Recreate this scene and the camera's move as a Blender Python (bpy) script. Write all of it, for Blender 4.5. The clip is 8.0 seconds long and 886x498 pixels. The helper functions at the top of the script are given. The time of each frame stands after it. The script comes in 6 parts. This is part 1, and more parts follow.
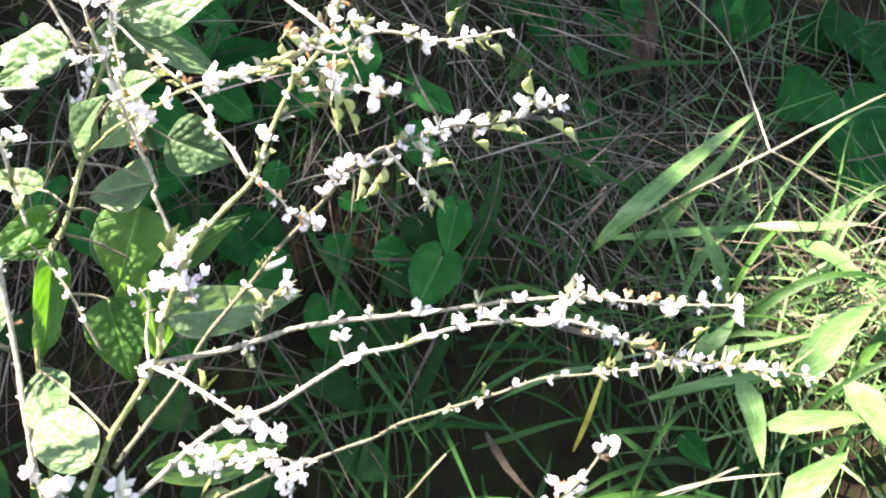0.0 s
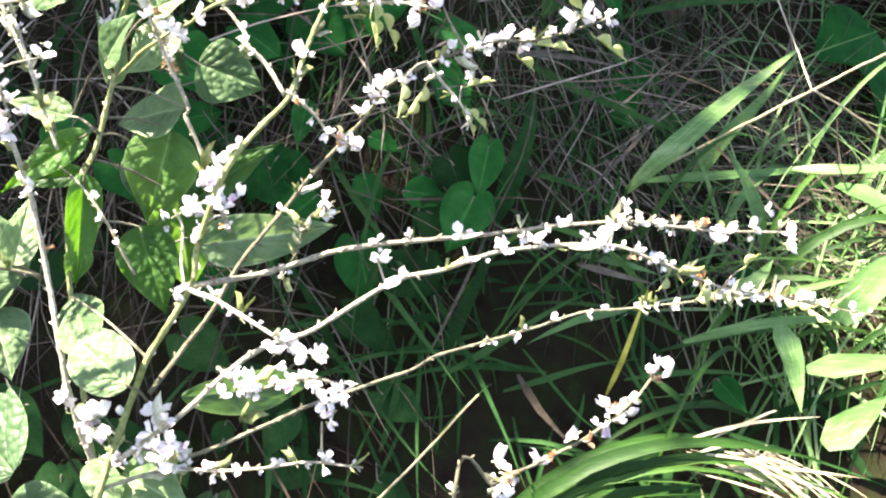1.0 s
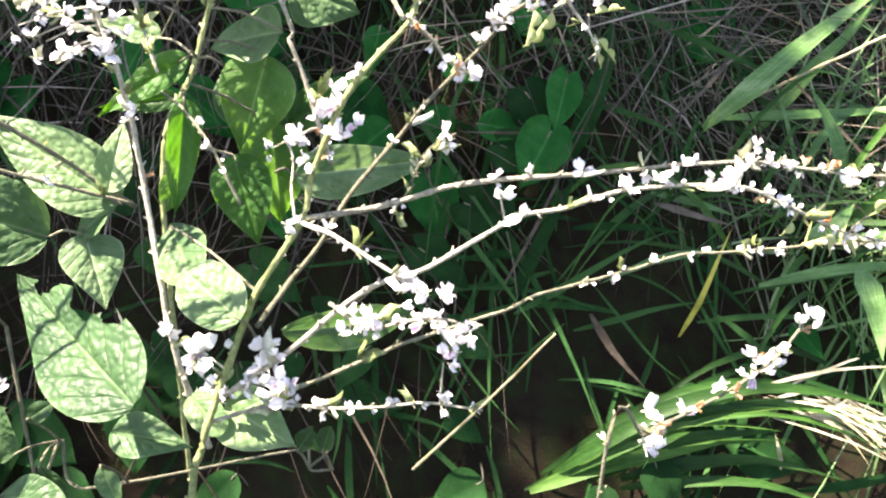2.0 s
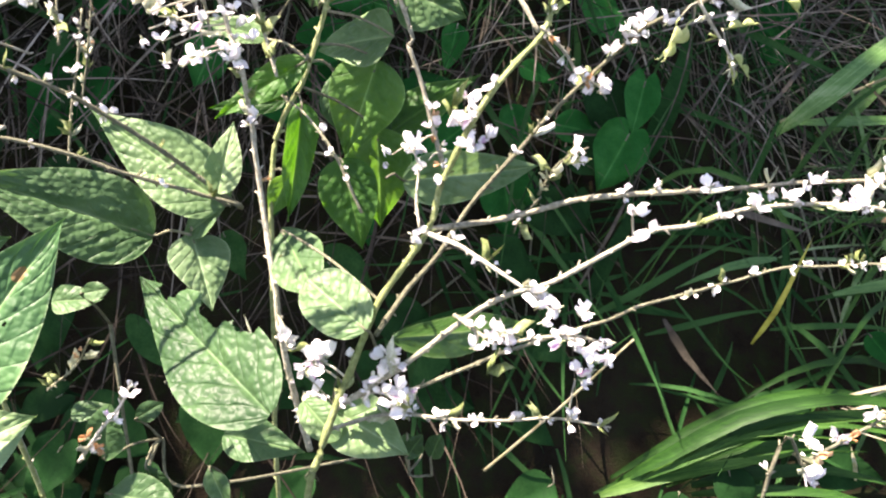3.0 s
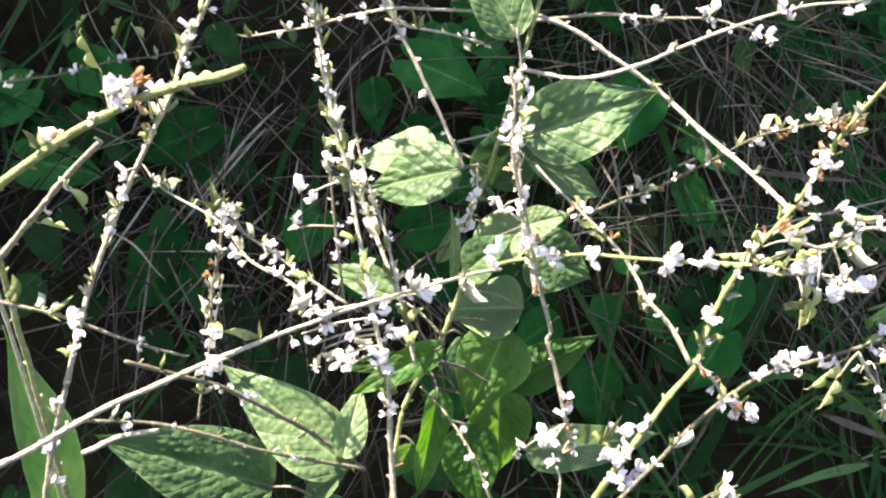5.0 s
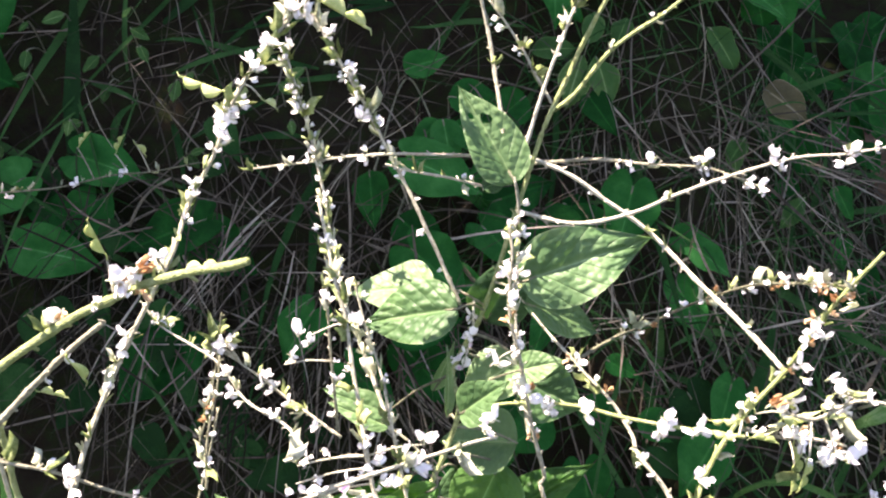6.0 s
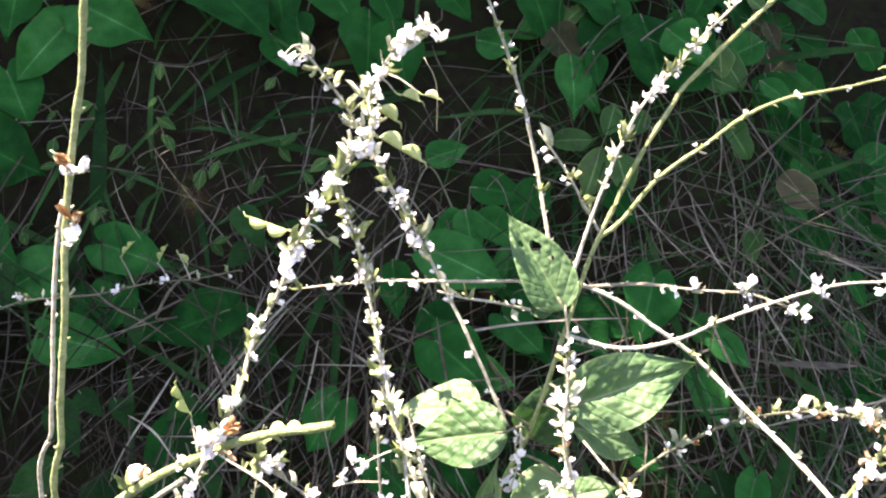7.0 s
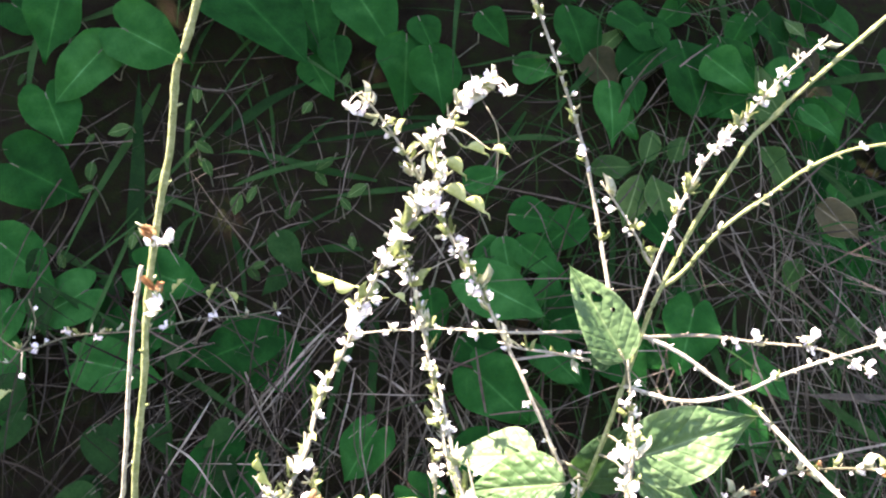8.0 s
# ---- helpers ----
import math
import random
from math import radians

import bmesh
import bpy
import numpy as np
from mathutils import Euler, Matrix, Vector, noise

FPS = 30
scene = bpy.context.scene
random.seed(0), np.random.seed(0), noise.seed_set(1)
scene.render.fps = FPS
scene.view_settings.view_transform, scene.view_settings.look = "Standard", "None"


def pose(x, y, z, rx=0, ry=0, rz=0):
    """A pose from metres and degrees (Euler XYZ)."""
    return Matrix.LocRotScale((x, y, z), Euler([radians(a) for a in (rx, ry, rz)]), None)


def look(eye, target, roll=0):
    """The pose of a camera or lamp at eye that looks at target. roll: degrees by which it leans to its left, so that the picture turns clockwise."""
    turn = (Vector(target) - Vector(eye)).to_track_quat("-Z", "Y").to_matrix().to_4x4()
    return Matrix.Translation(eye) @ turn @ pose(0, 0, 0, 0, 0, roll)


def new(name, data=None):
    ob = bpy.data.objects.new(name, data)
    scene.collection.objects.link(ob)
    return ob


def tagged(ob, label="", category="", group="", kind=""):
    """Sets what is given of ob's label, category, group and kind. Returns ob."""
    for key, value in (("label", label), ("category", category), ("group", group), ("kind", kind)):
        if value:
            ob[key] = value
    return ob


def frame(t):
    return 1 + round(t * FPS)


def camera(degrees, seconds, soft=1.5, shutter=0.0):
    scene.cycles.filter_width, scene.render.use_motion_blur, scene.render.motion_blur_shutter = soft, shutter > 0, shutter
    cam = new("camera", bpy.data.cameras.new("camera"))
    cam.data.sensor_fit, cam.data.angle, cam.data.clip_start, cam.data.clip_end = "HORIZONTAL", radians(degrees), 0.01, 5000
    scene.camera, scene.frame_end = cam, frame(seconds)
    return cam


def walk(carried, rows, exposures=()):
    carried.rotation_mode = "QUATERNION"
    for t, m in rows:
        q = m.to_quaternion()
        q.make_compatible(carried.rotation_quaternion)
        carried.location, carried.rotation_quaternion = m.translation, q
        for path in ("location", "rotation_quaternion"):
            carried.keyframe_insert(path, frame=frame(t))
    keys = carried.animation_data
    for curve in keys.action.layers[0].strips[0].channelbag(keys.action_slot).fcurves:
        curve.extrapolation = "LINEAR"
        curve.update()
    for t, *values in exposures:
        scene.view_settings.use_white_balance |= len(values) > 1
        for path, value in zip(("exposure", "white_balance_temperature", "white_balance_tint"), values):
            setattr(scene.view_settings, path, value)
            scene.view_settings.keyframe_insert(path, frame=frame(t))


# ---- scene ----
# camera and its walk
cam = camera(52.0, 8.0, soft=2.2)
PATH = [
    (0, (0.0942, -0.3198, 0.7236), (0.1326, 0.1164, 0.4823), -1.29),
    (0.5, (0.0847, -0.3161, 0.7029), (0.1219, 0.1195, 0.4602), -1.54),
    (1, (0.0847, -0.3159, 0.7034), (0.1109, 0.1106, 0.4437), -1.88),
    (1.5, (0.0801, -0.3096, 0.7000), (0.0970, 0.1088, 0.4267), -1.99),
    (1.7, (0.0658, -0.3018, 0.6968), (0.0814, 0.1114, 0.4157), -1.64),
    (2.8, (0.0166, -0.2976, 0.7034), (0.0190, 0.1042, 0.4059), -1.38),
    (3, (0.0046, -0.2914, 0.7053), (0.0068, 0.1117, 0.4095), -0.91),
    (3.5, (-0.0162, -0.2798, 0.7153), (-0.0216, 0.1253, 0.4223), -0.57),
    (4, (-0.0255, -0.2694, 0.7324), (-0.0424, 0.1358, 0.4399), -0.96),
    (4.5, (-0.0389, -0.2529, 0.7606), (-0.0577, 0.1598, 0.4789), -0.46),
    (4.8, (-0.0409, -0.2405, 0.7829), (-0.0592, 0.1787, 0.5110), 0.31),
    (5, (-0.0412, -0.2345, 0.7927), (-0.0562, 0.1843, 0.5200), 0.41),
    (5.2, (-0.0409, -0.2284, 0.7999), (-0.0563, 0.1901, 0.5268), 0.73),
    (6.3, (-0.0457, -0.2088, 0.8469), (-0.0563, 0.2248, 0.5982), 1.85),
    (6.5, (-0.0441, -0.2054, 0.8552), (-0.0563, 0.2285, 0.6069), 1.70),
    (7, (-0.0738, -0.2052, 0.8674), (-0.0805, 0.2382, 0.6365), 2.20),
    (7.5, (-0.0883, -0.2026, 0.8696), (-0.0951, 0.2429, 0.6428), 2.64),
    (8, (-0.0975, -0.1935, 0.8850), (-0.1103, 0.2500, 0.6545), 2.41),
]
walk(cam, [(t, look(eye, target, roll)) for t, eye, target, roll in PATH], [(0, 3.31, 7250, 26), (2, 3.06, 7250, 26), (3.5, 2.64, 7280, 27), (5, 2.70, 7280, 27), (6.5, 2.9, 7280, 28), (8, 3.32, 7350, 31)])

# world, sun and exposure
SUN_FROM = Vector((-0.42, 0.15, 0.89)).normalized()
SUN_EL = math.asin(SUN_FROM.z)
world = bpy.data.worlds.new("sky")
world.use_nodes = True
scene.world = world
wn = world.node_tree.nodes
sky = wn.new("ShaderNodeTexSky")
sky.sky_type, sky.sun_disc, sky.sun_elevation = "NISHITA", False, SUN_EL
sky.sun_rotation = math.atan2(SUN_FROM.x, SUN_FROM.y)
world.node_tree.links.new(sky.outputs[0], wn["Background"].inputs[0])
wn["Background"].inputs[1].default_value = 0.084
sun = new("sun", bpy.data.lights.new("sun", "SUN"))
sun.data.energy, sun.data.angle, sun.data.color = 5.0, radians(0.53), (1.0, 0.95, 0.87)
sun.matrix_world = look(SUN_FROM * 6, (0, 0, 0))

# materials
def nodes_of(name):
    m = bpy.data.materials.new(name)
    m.use_nodes = True
    nt = m.node_tree
    return m, nt.nodes, nt.links, nt.nodes["Principled BSDF"]


def ramp(nd, stops):
    r = nd.new("ShaderNodeValToRGB")
    while len(r.color_ramp.elements) < len(stops):
        r.color_ramp.elements.new(0.5)
    for e, (p, c) in zip(r.color_ramp.elements, stops):
        e.position, e.color = p, (*c, 1)
    return r


def surface(name, stops, rough=0.6, scale=300.0, bump=0.3, sheer=0.0, spec=0.4, tone=0.25, fine=4.0, stretch=(1, 1, 1), streak=0.0):
    """A matt natural surface: two scales of noise pick the colour, an object's own random value shifts its tone."""
    m, nd, ln, bs = nodes_of(name)
    tc, mp = nd.new("ShaderNodeTexCoord"), nd.new("ShaderNodeMapping")
    mp.inputs["Scale"].default_value = stretch
    ln.new(tc.outputs["Object"], mp.inputs[0])
    n1, n2, info = nd.new("ShaderNodeTexNoise"), nd.new("ShaderNodeTexNoise"), nd.new("ShaderNodeObjectInfo")
    geo = nd.new("ShaderNodeNewGeometry")
    n1.inputs["Scale"].default_value, n1.inputs["Detail"].default_value = scale, 4
    n2.inputs["Scale"].default_value, n2.inputs["Detail"].default_value = scale * fine, 3
    for n in (n1, n2):
        ln.new(mp.outputs[0], n.inputs["Vector"])
    a, b, c = (nd.new("ShaderNodeMath") for _ in range(3))
    a.operation = b.operation = c.operation = "MULTIPLY_ADD"
    a.inputs[1].default_value, a.inputs[2].default_value = tone, -tone / 2
    ln.new(info.outputs["Random"], a.inputs[0])
    b.inputs[1].default_value = 0.7
    ln.new(n1.outputs[0], b.inputs[0])
    ln.new(a.outputs[0], b.inputs[2])
    c.inputs[1].default_value = 0.3
    ln.new(n2.outputs[0], c.inputs[0])
    ln.new(b.outputs[0], c.inputs[2])
    isl = nd.new("ShaderNodeMath")
    isl.operation, isl.inputs[1].default_value = "MULTIPLY_ADD", tone
    ln.new(geo.outputs["Random Per Island"], isl.inputs[0])
    ln.new(c.outputs[0], isl.inputs[2])
    sub = nd.new("ShaderNodeMath")
    sub.operation, sub.inputs[1].default_value = "SUBTRACT", tone / 2
    ln.new(isl.outputs[0], sub.inputs[0])
    cr = ramp(nd, stops)
    ln.new(sub.outputs[0], cr.inputs[0])
    if streak:
        um, un, us = nd.new("ShaderNodeMapping"), nd.new("ShaderNodeTexNoise"), nd.new("ShaderNodeMath")
        um.inputs["Scale"].default_value = (1.5, 16.0, 1.0)
        un.inputs["Scale"].default_value, un.inputs["Detail"].default_value = 1.0, 3
        ln.new(tc.outputs["UV"], um.inputs[0])
        ln.new(um.outputs[0], un.inputs["Vector"])
        us.operation, us.inputs[1].default_value = "MULTIPLY_ADD", streak
        ln.new(un.outputs[0], us.inputs[0])
        low = nd.new("ShaderNodeMath")
        low.operation, low.inputs[1].default_value = "SUBTRACT", streak / 2
        ln.new(sub.outputs[0], low.inputs[0])
        ln.new(low.outputs[0], us.inputs[2])
        ln.new(us.outputs[0], cr.inputs[0])
    ln.new(cr.outputs[0], bs.inputs["Base Color"])
    bs.inputs["Roughness"].default_value = rough
    bs.inputs["Specular IOR Level"].default_value = spec
    bp = nd.new("ShaderNodeBump")
    bp.inputs["Strength"].default_value, bp.inputs["Distance"].default_value = bump, 0.001
    ln.new(n2.outputs[0], bp.inputs["Height"])
    ln.new(bp.outputs[0], bs.inputs["Normal"])
    if sheer:
        tr, mx = nd.new("ShaderNodeBsdfTranslucent"), nd.new("ShaderNodeMixShader")
        ln.new(cr.outputs[0], tr.inputs[0])
        mx.inputs[0].default_value = sheer
        ln.new(bs.outputs[0], mx.inputs[1])
        ln.new(tr.outputs[0], mx.inputs[2])
        ln.new(mx.outputs[0], nd["Material Output"].inputs[0])
    return m


def leaf_surface(name, dark, mid, light, rough=0.5, sheer=0.3, veins=8.0, relief=0.5, blotch=0.0, spec=0.4, show=0.14, gain=0.55, rim=1.0):
    """A leaf: the UV runs along the midrib (u) and across it (v); side veins sweep forward from the midrib."""
    m, nd, ln, bs = nodes_of(name)
    uv, sep = nd.new("ShaderNodeTexCoord"), nd.new("ShaderNodeSeparateXYZ")
    ln.new(uv.outputs["UV"], sep.inputs[0])

    def op(kind, a, b=None, c=None):
        n = nd.new("ShaderNodeMath")
        n.operation = kind
        for k, v in enumerate((a, b, c)):
            if v is None:
                continue
            if isinstance(v, (int, float)):
                n.inputs[k].default_value = v
            else:
                ln.new(v, n.inputs[k])
        return n.outputs[0]

    side = op("ABSOLUTE", op("MULTIPLY_ADD", sep.outputs[1], 2.0, -1.0))
    warp = nd.new("ShaderNodeTexNoise")
    warp.inputs["Scale"].default_value = 70.0
    ln.new(uv.outputs["Object"], warp.inputs["Vector"])
    along = op("MULTIPLY_ADD", op("SUBTRACT", warp.outputs[0], 0.5), 0.03, sep.outputs[0])
    saw = op("FRACT", op("MULTIPLY", op("MULTIPLY_ADD", op("POWER", side, 0.8), -0.30, along), veins))
    tri = op("ABSOLUTE", op("MULTIPLY_ADD", saw, 2.0, -1.0))
    lateral = op("POWER", tri, 12.0)
    rib = op("POWER", op("SUBTRACT", 1.0, side), 18.0)
    vein = op("MAXIMUM", op("MULTIPLY", lateral, 0.55), rib)
    n1, n2, info = nd.new("ShaderNodeTexNoise"), nd.new("ShaderNodeTexNoise"), nd.new("ShaderNodeObjectInfo")
    vor = nd.new("ShaderNodeTexVoronoi")
    n1.inputs["Scale"].default_value, n1.inputs["Detail"].default_value = 45.0, 4
    n2.inputs["Scale"].default_value, n2.inputs["Detail"].default_value = 420.0, 3
    vor.inputs["Scale"].default_value = 300.0
    vor.feature, vor.inputs["Smoothness"].default_value = "SMOOTH_F1", 0.35
    for n in (n1, n2, vor):
        ln.new(uv.outputs["Object"], n.inputs["Vector"])
    f = op("MULTIPLY_ADD", n1.outputs[0], 0.75, op("MULTIPLY_ADD", info.outputs["Random"], 0.5, -0.35))
    f = op("MULTIPLY_ADD", n2.outputs[0], 0.18, f)
    f = op("MULTIPLY_ADD", vein, show, f)
    f = op("MULTIPLY_ADD", op("MAXIMUM", op("MULTIPLY", op("POWER", side, 28.0), rim), op("POWER", op("SUBTRACT", 1.0, side), 24.0)), gain, f)
    pale = tuple(min(0.6, c * 1.7 + 0.04) for c in light)
    stops = [(0.12, dark), (0.45, mid), (0.78, light), (1.0, pale)]
    cr = ramp(nd, stops)
    ln.new(f, cr.inputs[0])
    col = cr.outputs[0]
    if blotch:
        mx0 = nd.new("ShaderNodeMixRGB")
        du = op("MULTIPLY", op("SUBTRACT", along, 0.70), 24.0)
        dv = op("MULTIPLY", op("SUBTRACT", sep.outputs[1], 0.54), 11.0)
        ring = op("ADD", op("MULTIPLY", du, du), op("MULTIPLY_ADD", dv, dv, op("MULTIPLY", n2.outputs[0], 0.8)))
        ln.new(op("MULTIPLY", op("LESS_THAN", ring, 1.2), blotch), mx0.inputs[0])
        ln.new(col, mx0.inputs[1])
        mx0.inputs[2].default_value = (0.22, 0.12, 0.05, 1)
        col = mx0.outputs[0]
    ln.new(col, bs.inputs["Base Color"])
    bs.inputs["Roughness"].default_value = rough
    bs.inputs["Specular IOR Level"].default_value = spec
    bp = nd.new("ShaderNodeBump")
    bp.inputs["Strength"].default_value, bp.inputs["Distance"].default_value = relief, 0.0022
    h = op("MULTIPLY_ADD", vor.outputs[0], -0.75, op("MULTIPLY_ADD", vein, -0.6, op("MULTIPLY", n2.outputs[0], 0.25)))
    ln.new(h, bp.inputs["Height"])
    ln.new(bp.outputs[0], bs.inputs["Normal"])
    tr, mx = nd.new("ShaderNodeBsdfTranslucent"), nd.new("ShaderNodeMixShader")
    hsv = nd.new("ShaderNodeHueSaturation")
    hsv.inputs["Hue"].default_value, hsv.inputs["Saturation"].default_value, hsv.inputs["Value"].default_value = 0.485, 1.2, 1.25
    ln.new(col, hsv.inputs["Color"])
    ln.new(hsv.outputs[0], tr.inputs[0])
    mx.inputs[0].default_value = sheer
    ln.new(bs.outputs[0], mx.inputs[1])
    ln.new(tr.outputs[0], mx.inputs[2])
    ln.new(mx.outputs[0], nd["Material Output"].inputs[0])
    return m


SOIL = surface("mossy humus", [(0.25, (0.008, 0.0065, 0.0045)), (0.45, (0.015, 0.012, 0.008)), (0.58, (0.013, 0.017, 0.007)), (0.9, (0.030, 0.030, 0.014))], 0.95, 60, 1.0, spec=0.0, fine=9.0)
STEM = surface("green woody stem", [(0.2, (0.085, 0.115, 0.032)), (0.5, (0.185, 0.22, 0.08)), (0.8, (0.37, 0.40, 0.21))], 0.65, 380, 0.8, spec=0.25)
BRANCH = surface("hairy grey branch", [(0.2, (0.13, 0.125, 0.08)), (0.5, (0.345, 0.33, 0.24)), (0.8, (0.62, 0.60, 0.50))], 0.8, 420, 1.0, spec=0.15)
# darker branch colour with shade painted in; also on stalks and runners
SHADED = surface("brown green shaded twig", [(0.2, (0.06, 0.062, 0.04)), (0.5, (0.15, 0.15, 0.095)), (0.8, (0.31, 0.30, 0.20))], 0.75, 420, 0.9, spec=0.15)
PETAL = surface("pale petal", [(0.15, (0.64, 0.56, 0.60)), (0.4, (0.77, 0.74, 0.73)), (0.8, (0.86, 0.85, 0.82))], 0.6, 350, 0.15, 0.25, 0.2, 0.2)
BLUSH = surface("mauve petal", [(0.2, (0.48, 0.22, 0.45)), (0.5, (0.66, 0.44, 0.62)), (0.85, (0.85, 0.74, 0.82))], 0.6, 350, 0.15, 0.25, 0.2, 0.2)
WITHERED = surface("withered petal", [(0.2, (0.15, 0.065, 0.025)), (0.5, (0.36, 0.19, 0.08)), (0.8, (0.58, 0.42, 0.26))], 0.8, 350, 0.5, 0.2, 0.1)
CALYX = surface("calyx green", [(0.2, (0.19, 0.23, 0.11)), (0.5, (0.40, 0.43, 0.27)), (0.8, (0.66, 0.66, 0.52))], 0.7, 350, 0.5, 0.2, 0.2)
BRACT = surface("green bract", [(0.2, (0.06, 0.085, 0.025)), (0.5, (0.17, 0.22, 0.07)), (0.8, (0.36, 0.41, 0.19))], 0.7, 350, 0.5, 0.25, 0.2)
POD = surface("fresh pod", [(0.2, (0.24, 0.31, 0.085)), (0.5, (0.39, 0.46, 0.165)), (0.85, (0.60, 0.63, 0.34))], 0.6, 320, 0.5, 0.35, 0.25)
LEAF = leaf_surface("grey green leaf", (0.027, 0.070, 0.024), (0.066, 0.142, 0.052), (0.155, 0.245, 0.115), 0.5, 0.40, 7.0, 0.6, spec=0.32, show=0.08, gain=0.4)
# greener, sheerer copy of LEAF; glow from behind is put into the colour
LEAF_LIT = leaf_surface("vivid leaf as lit from behind", (0.022, 0.082, 0.014), (0.055, 0.165, 0.030), (0.13, 0.27, 0.07), 0.5, 0.55, 7.0, 0.6, spec=0.3, show=0.08, gain=0.35)
# darker copy of LEAF; shade on the tall upright leaf is painted in
LEAF_DEEP = leaf_surface("deep green leaf darkened for shade", (0.012, 0.050, 0.016), (0.027, 0.092, 0.031), (0.07, 0.15, 0.055), 0.5, 0.3, 7.0, 0.5, spec=0.3, show=0.08, gain=0.35)
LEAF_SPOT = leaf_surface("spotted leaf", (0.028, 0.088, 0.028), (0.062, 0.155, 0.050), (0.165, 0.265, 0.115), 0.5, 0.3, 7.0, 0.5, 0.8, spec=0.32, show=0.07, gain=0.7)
# paler copy of LEAF; the brightness of sunlit leaves is put into the colour
LEAF_PALE = leaf_surface("leaf lightened as in sun", (0.048, 0.108, 0.038), (0.120, 0.212, 0.083), (0.23, 0.335, 0.165), 0.5, 0.38, 7.0, 0.5, spec=0.32, show=0.07, gain=0.4)
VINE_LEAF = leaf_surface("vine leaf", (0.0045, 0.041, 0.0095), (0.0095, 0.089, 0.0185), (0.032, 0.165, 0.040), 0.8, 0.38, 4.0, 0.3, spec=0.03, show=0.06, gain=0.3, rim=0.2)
TREFOIL = leaf_surface("olive leaflet", (0.018, 0.055, 0.014), (0.036, 0.098, 0.026), (0.085, 0.15, 0.045), 0.75, 0.3, 7.0, 0.4, spec=0.08)
FADED = leaf_surface("fading brown leaf", (0.022, 0.026, 0.012), (0.052, 0.050, 0.024), (0.10, 0.088, 0.045), 0.8, 0.3, 6.0, 0.4, spec=0.05)
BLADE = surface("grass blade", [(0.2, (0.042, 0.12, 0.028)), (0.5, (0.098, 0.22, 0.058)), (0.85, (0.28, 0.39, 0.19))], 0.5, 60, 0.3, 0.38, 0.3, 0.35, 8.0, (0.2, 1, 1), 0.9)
# darker copy of BLADE; partial shade is put into the colour
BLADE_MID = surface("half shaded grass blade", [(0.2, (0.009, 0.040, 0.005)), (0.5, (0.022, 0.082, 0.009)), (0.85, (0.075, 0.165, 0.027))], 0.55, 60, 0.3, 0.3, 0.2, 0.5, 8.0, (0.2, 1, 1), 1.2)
# darkest grass colour; shade on grass and low weeds is put into it
BLADE_DARK = surface("sedge blade darkened for shade", [(0.2, (0.006, 0.027, 0.007)), (0.5, (0.011, 0.050, 0.012)), (0.85, (0.030, 0.088, 0.024))], 0.7, 60, 0.3, 0.3, 0.06, 0.45, 8.0)
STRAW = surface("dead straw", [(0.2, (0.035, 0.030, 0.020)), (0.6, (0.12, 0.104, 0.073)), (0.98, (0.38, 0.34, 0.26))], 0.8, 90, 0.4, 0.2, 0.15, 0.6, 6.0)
# dim copy of STRAW; the bank's shade is put into the colour
STRAW_DIM = surface("straw dimmed for shade", [(0.2, (0.016, 0.013, 0.009)), (0.6, (0.050, 0.041, 0.029)), (0.98, (0.16, 0.135, 0.10))], 0.85, 90, 0.4, 0.2, 0.1, 0.6, 6.0)
YELLOW = surface("yellowing blade", [(0.2, (0.25, 0.22, 0.03)), (0.5, (0.42, 0.40, 0.07)), (0.85, (0.56, 0.54, 0.18))], 0.6, 90, 0.3, 0.3, 0.3)
CREAM = surface("bleached grass leaf", [(0.2, (0.18, 0.17, 0.06)), (0.5, (0.46, 0.43, 0.28)), (0.85, (0.66, 0.62, 0.48))], 0.7, 120, 0.4, 0.3, 0.2, 0.3, 6.0, (1, 1, 1), 1.4)
DEAD = surface("dead brown leaf", [(0.2, (0.035, 0.022, 0.012)), (0.5, (0.08, 0.05, 0.028)), (0.85, (0.15, 0.10, 0.06))], 0.8, 60, 0.6, 0.2, 0.2, 0.3, 6.0)
BARK = surface("rough bark", [(0.2, (0.06, 0.05, 0.04)), (0.5, (0.14, 0.12, 0.09)), (0.85, (0.26, 0.23, 0.19))], 0.9, 25, 1.0)
CANOPY = surface("tree leaf", [(0.2, (0.03, 0.07, 0.02)), (0.5, (0.06, 0.12, 0.03)), (0.85, (0.11, 0.18, 0.06))], 0.5, 30, 0.2, 0.3, 0.4, 0.4)


# building helpers
def mesh_of(name, bm, mats, smooth=True):
    me = bpy.data.meshes.new(name)
    bm.to_mesh(me)
    bm.free()
    for mt in mats if isinstance(mats, (list, tuple)) else [mats]:
        me.materials.append(mt)
    if smooth:
        me.polygons.foreach_set("use_smooth", [True] * len(me.polygons))
    return me


def offset(ob):
    """Where an unturned object's own origin lies in the world."""
    v = Vector()
    while ob:
        v, ob = v + ob.location, ob.parent
    return v


def part(name, bm, material, parent, label=""):
    """Links a mesh, made in the world's coordinates, as a part of its thing."""
    ob = new(name, bm if isinstance(bm, bpy.types.Mesh) else mesh_of(name, bm, material))
    ob.parent, ob.location = parent, -offset(parent)
    return tagged(ob, label)


def thing(name, at, label, category, group=""):
    ob = new(name)
    ob.location, ob.empty_display_size = at, 0.02
    return tagged(ob, label, category, group)


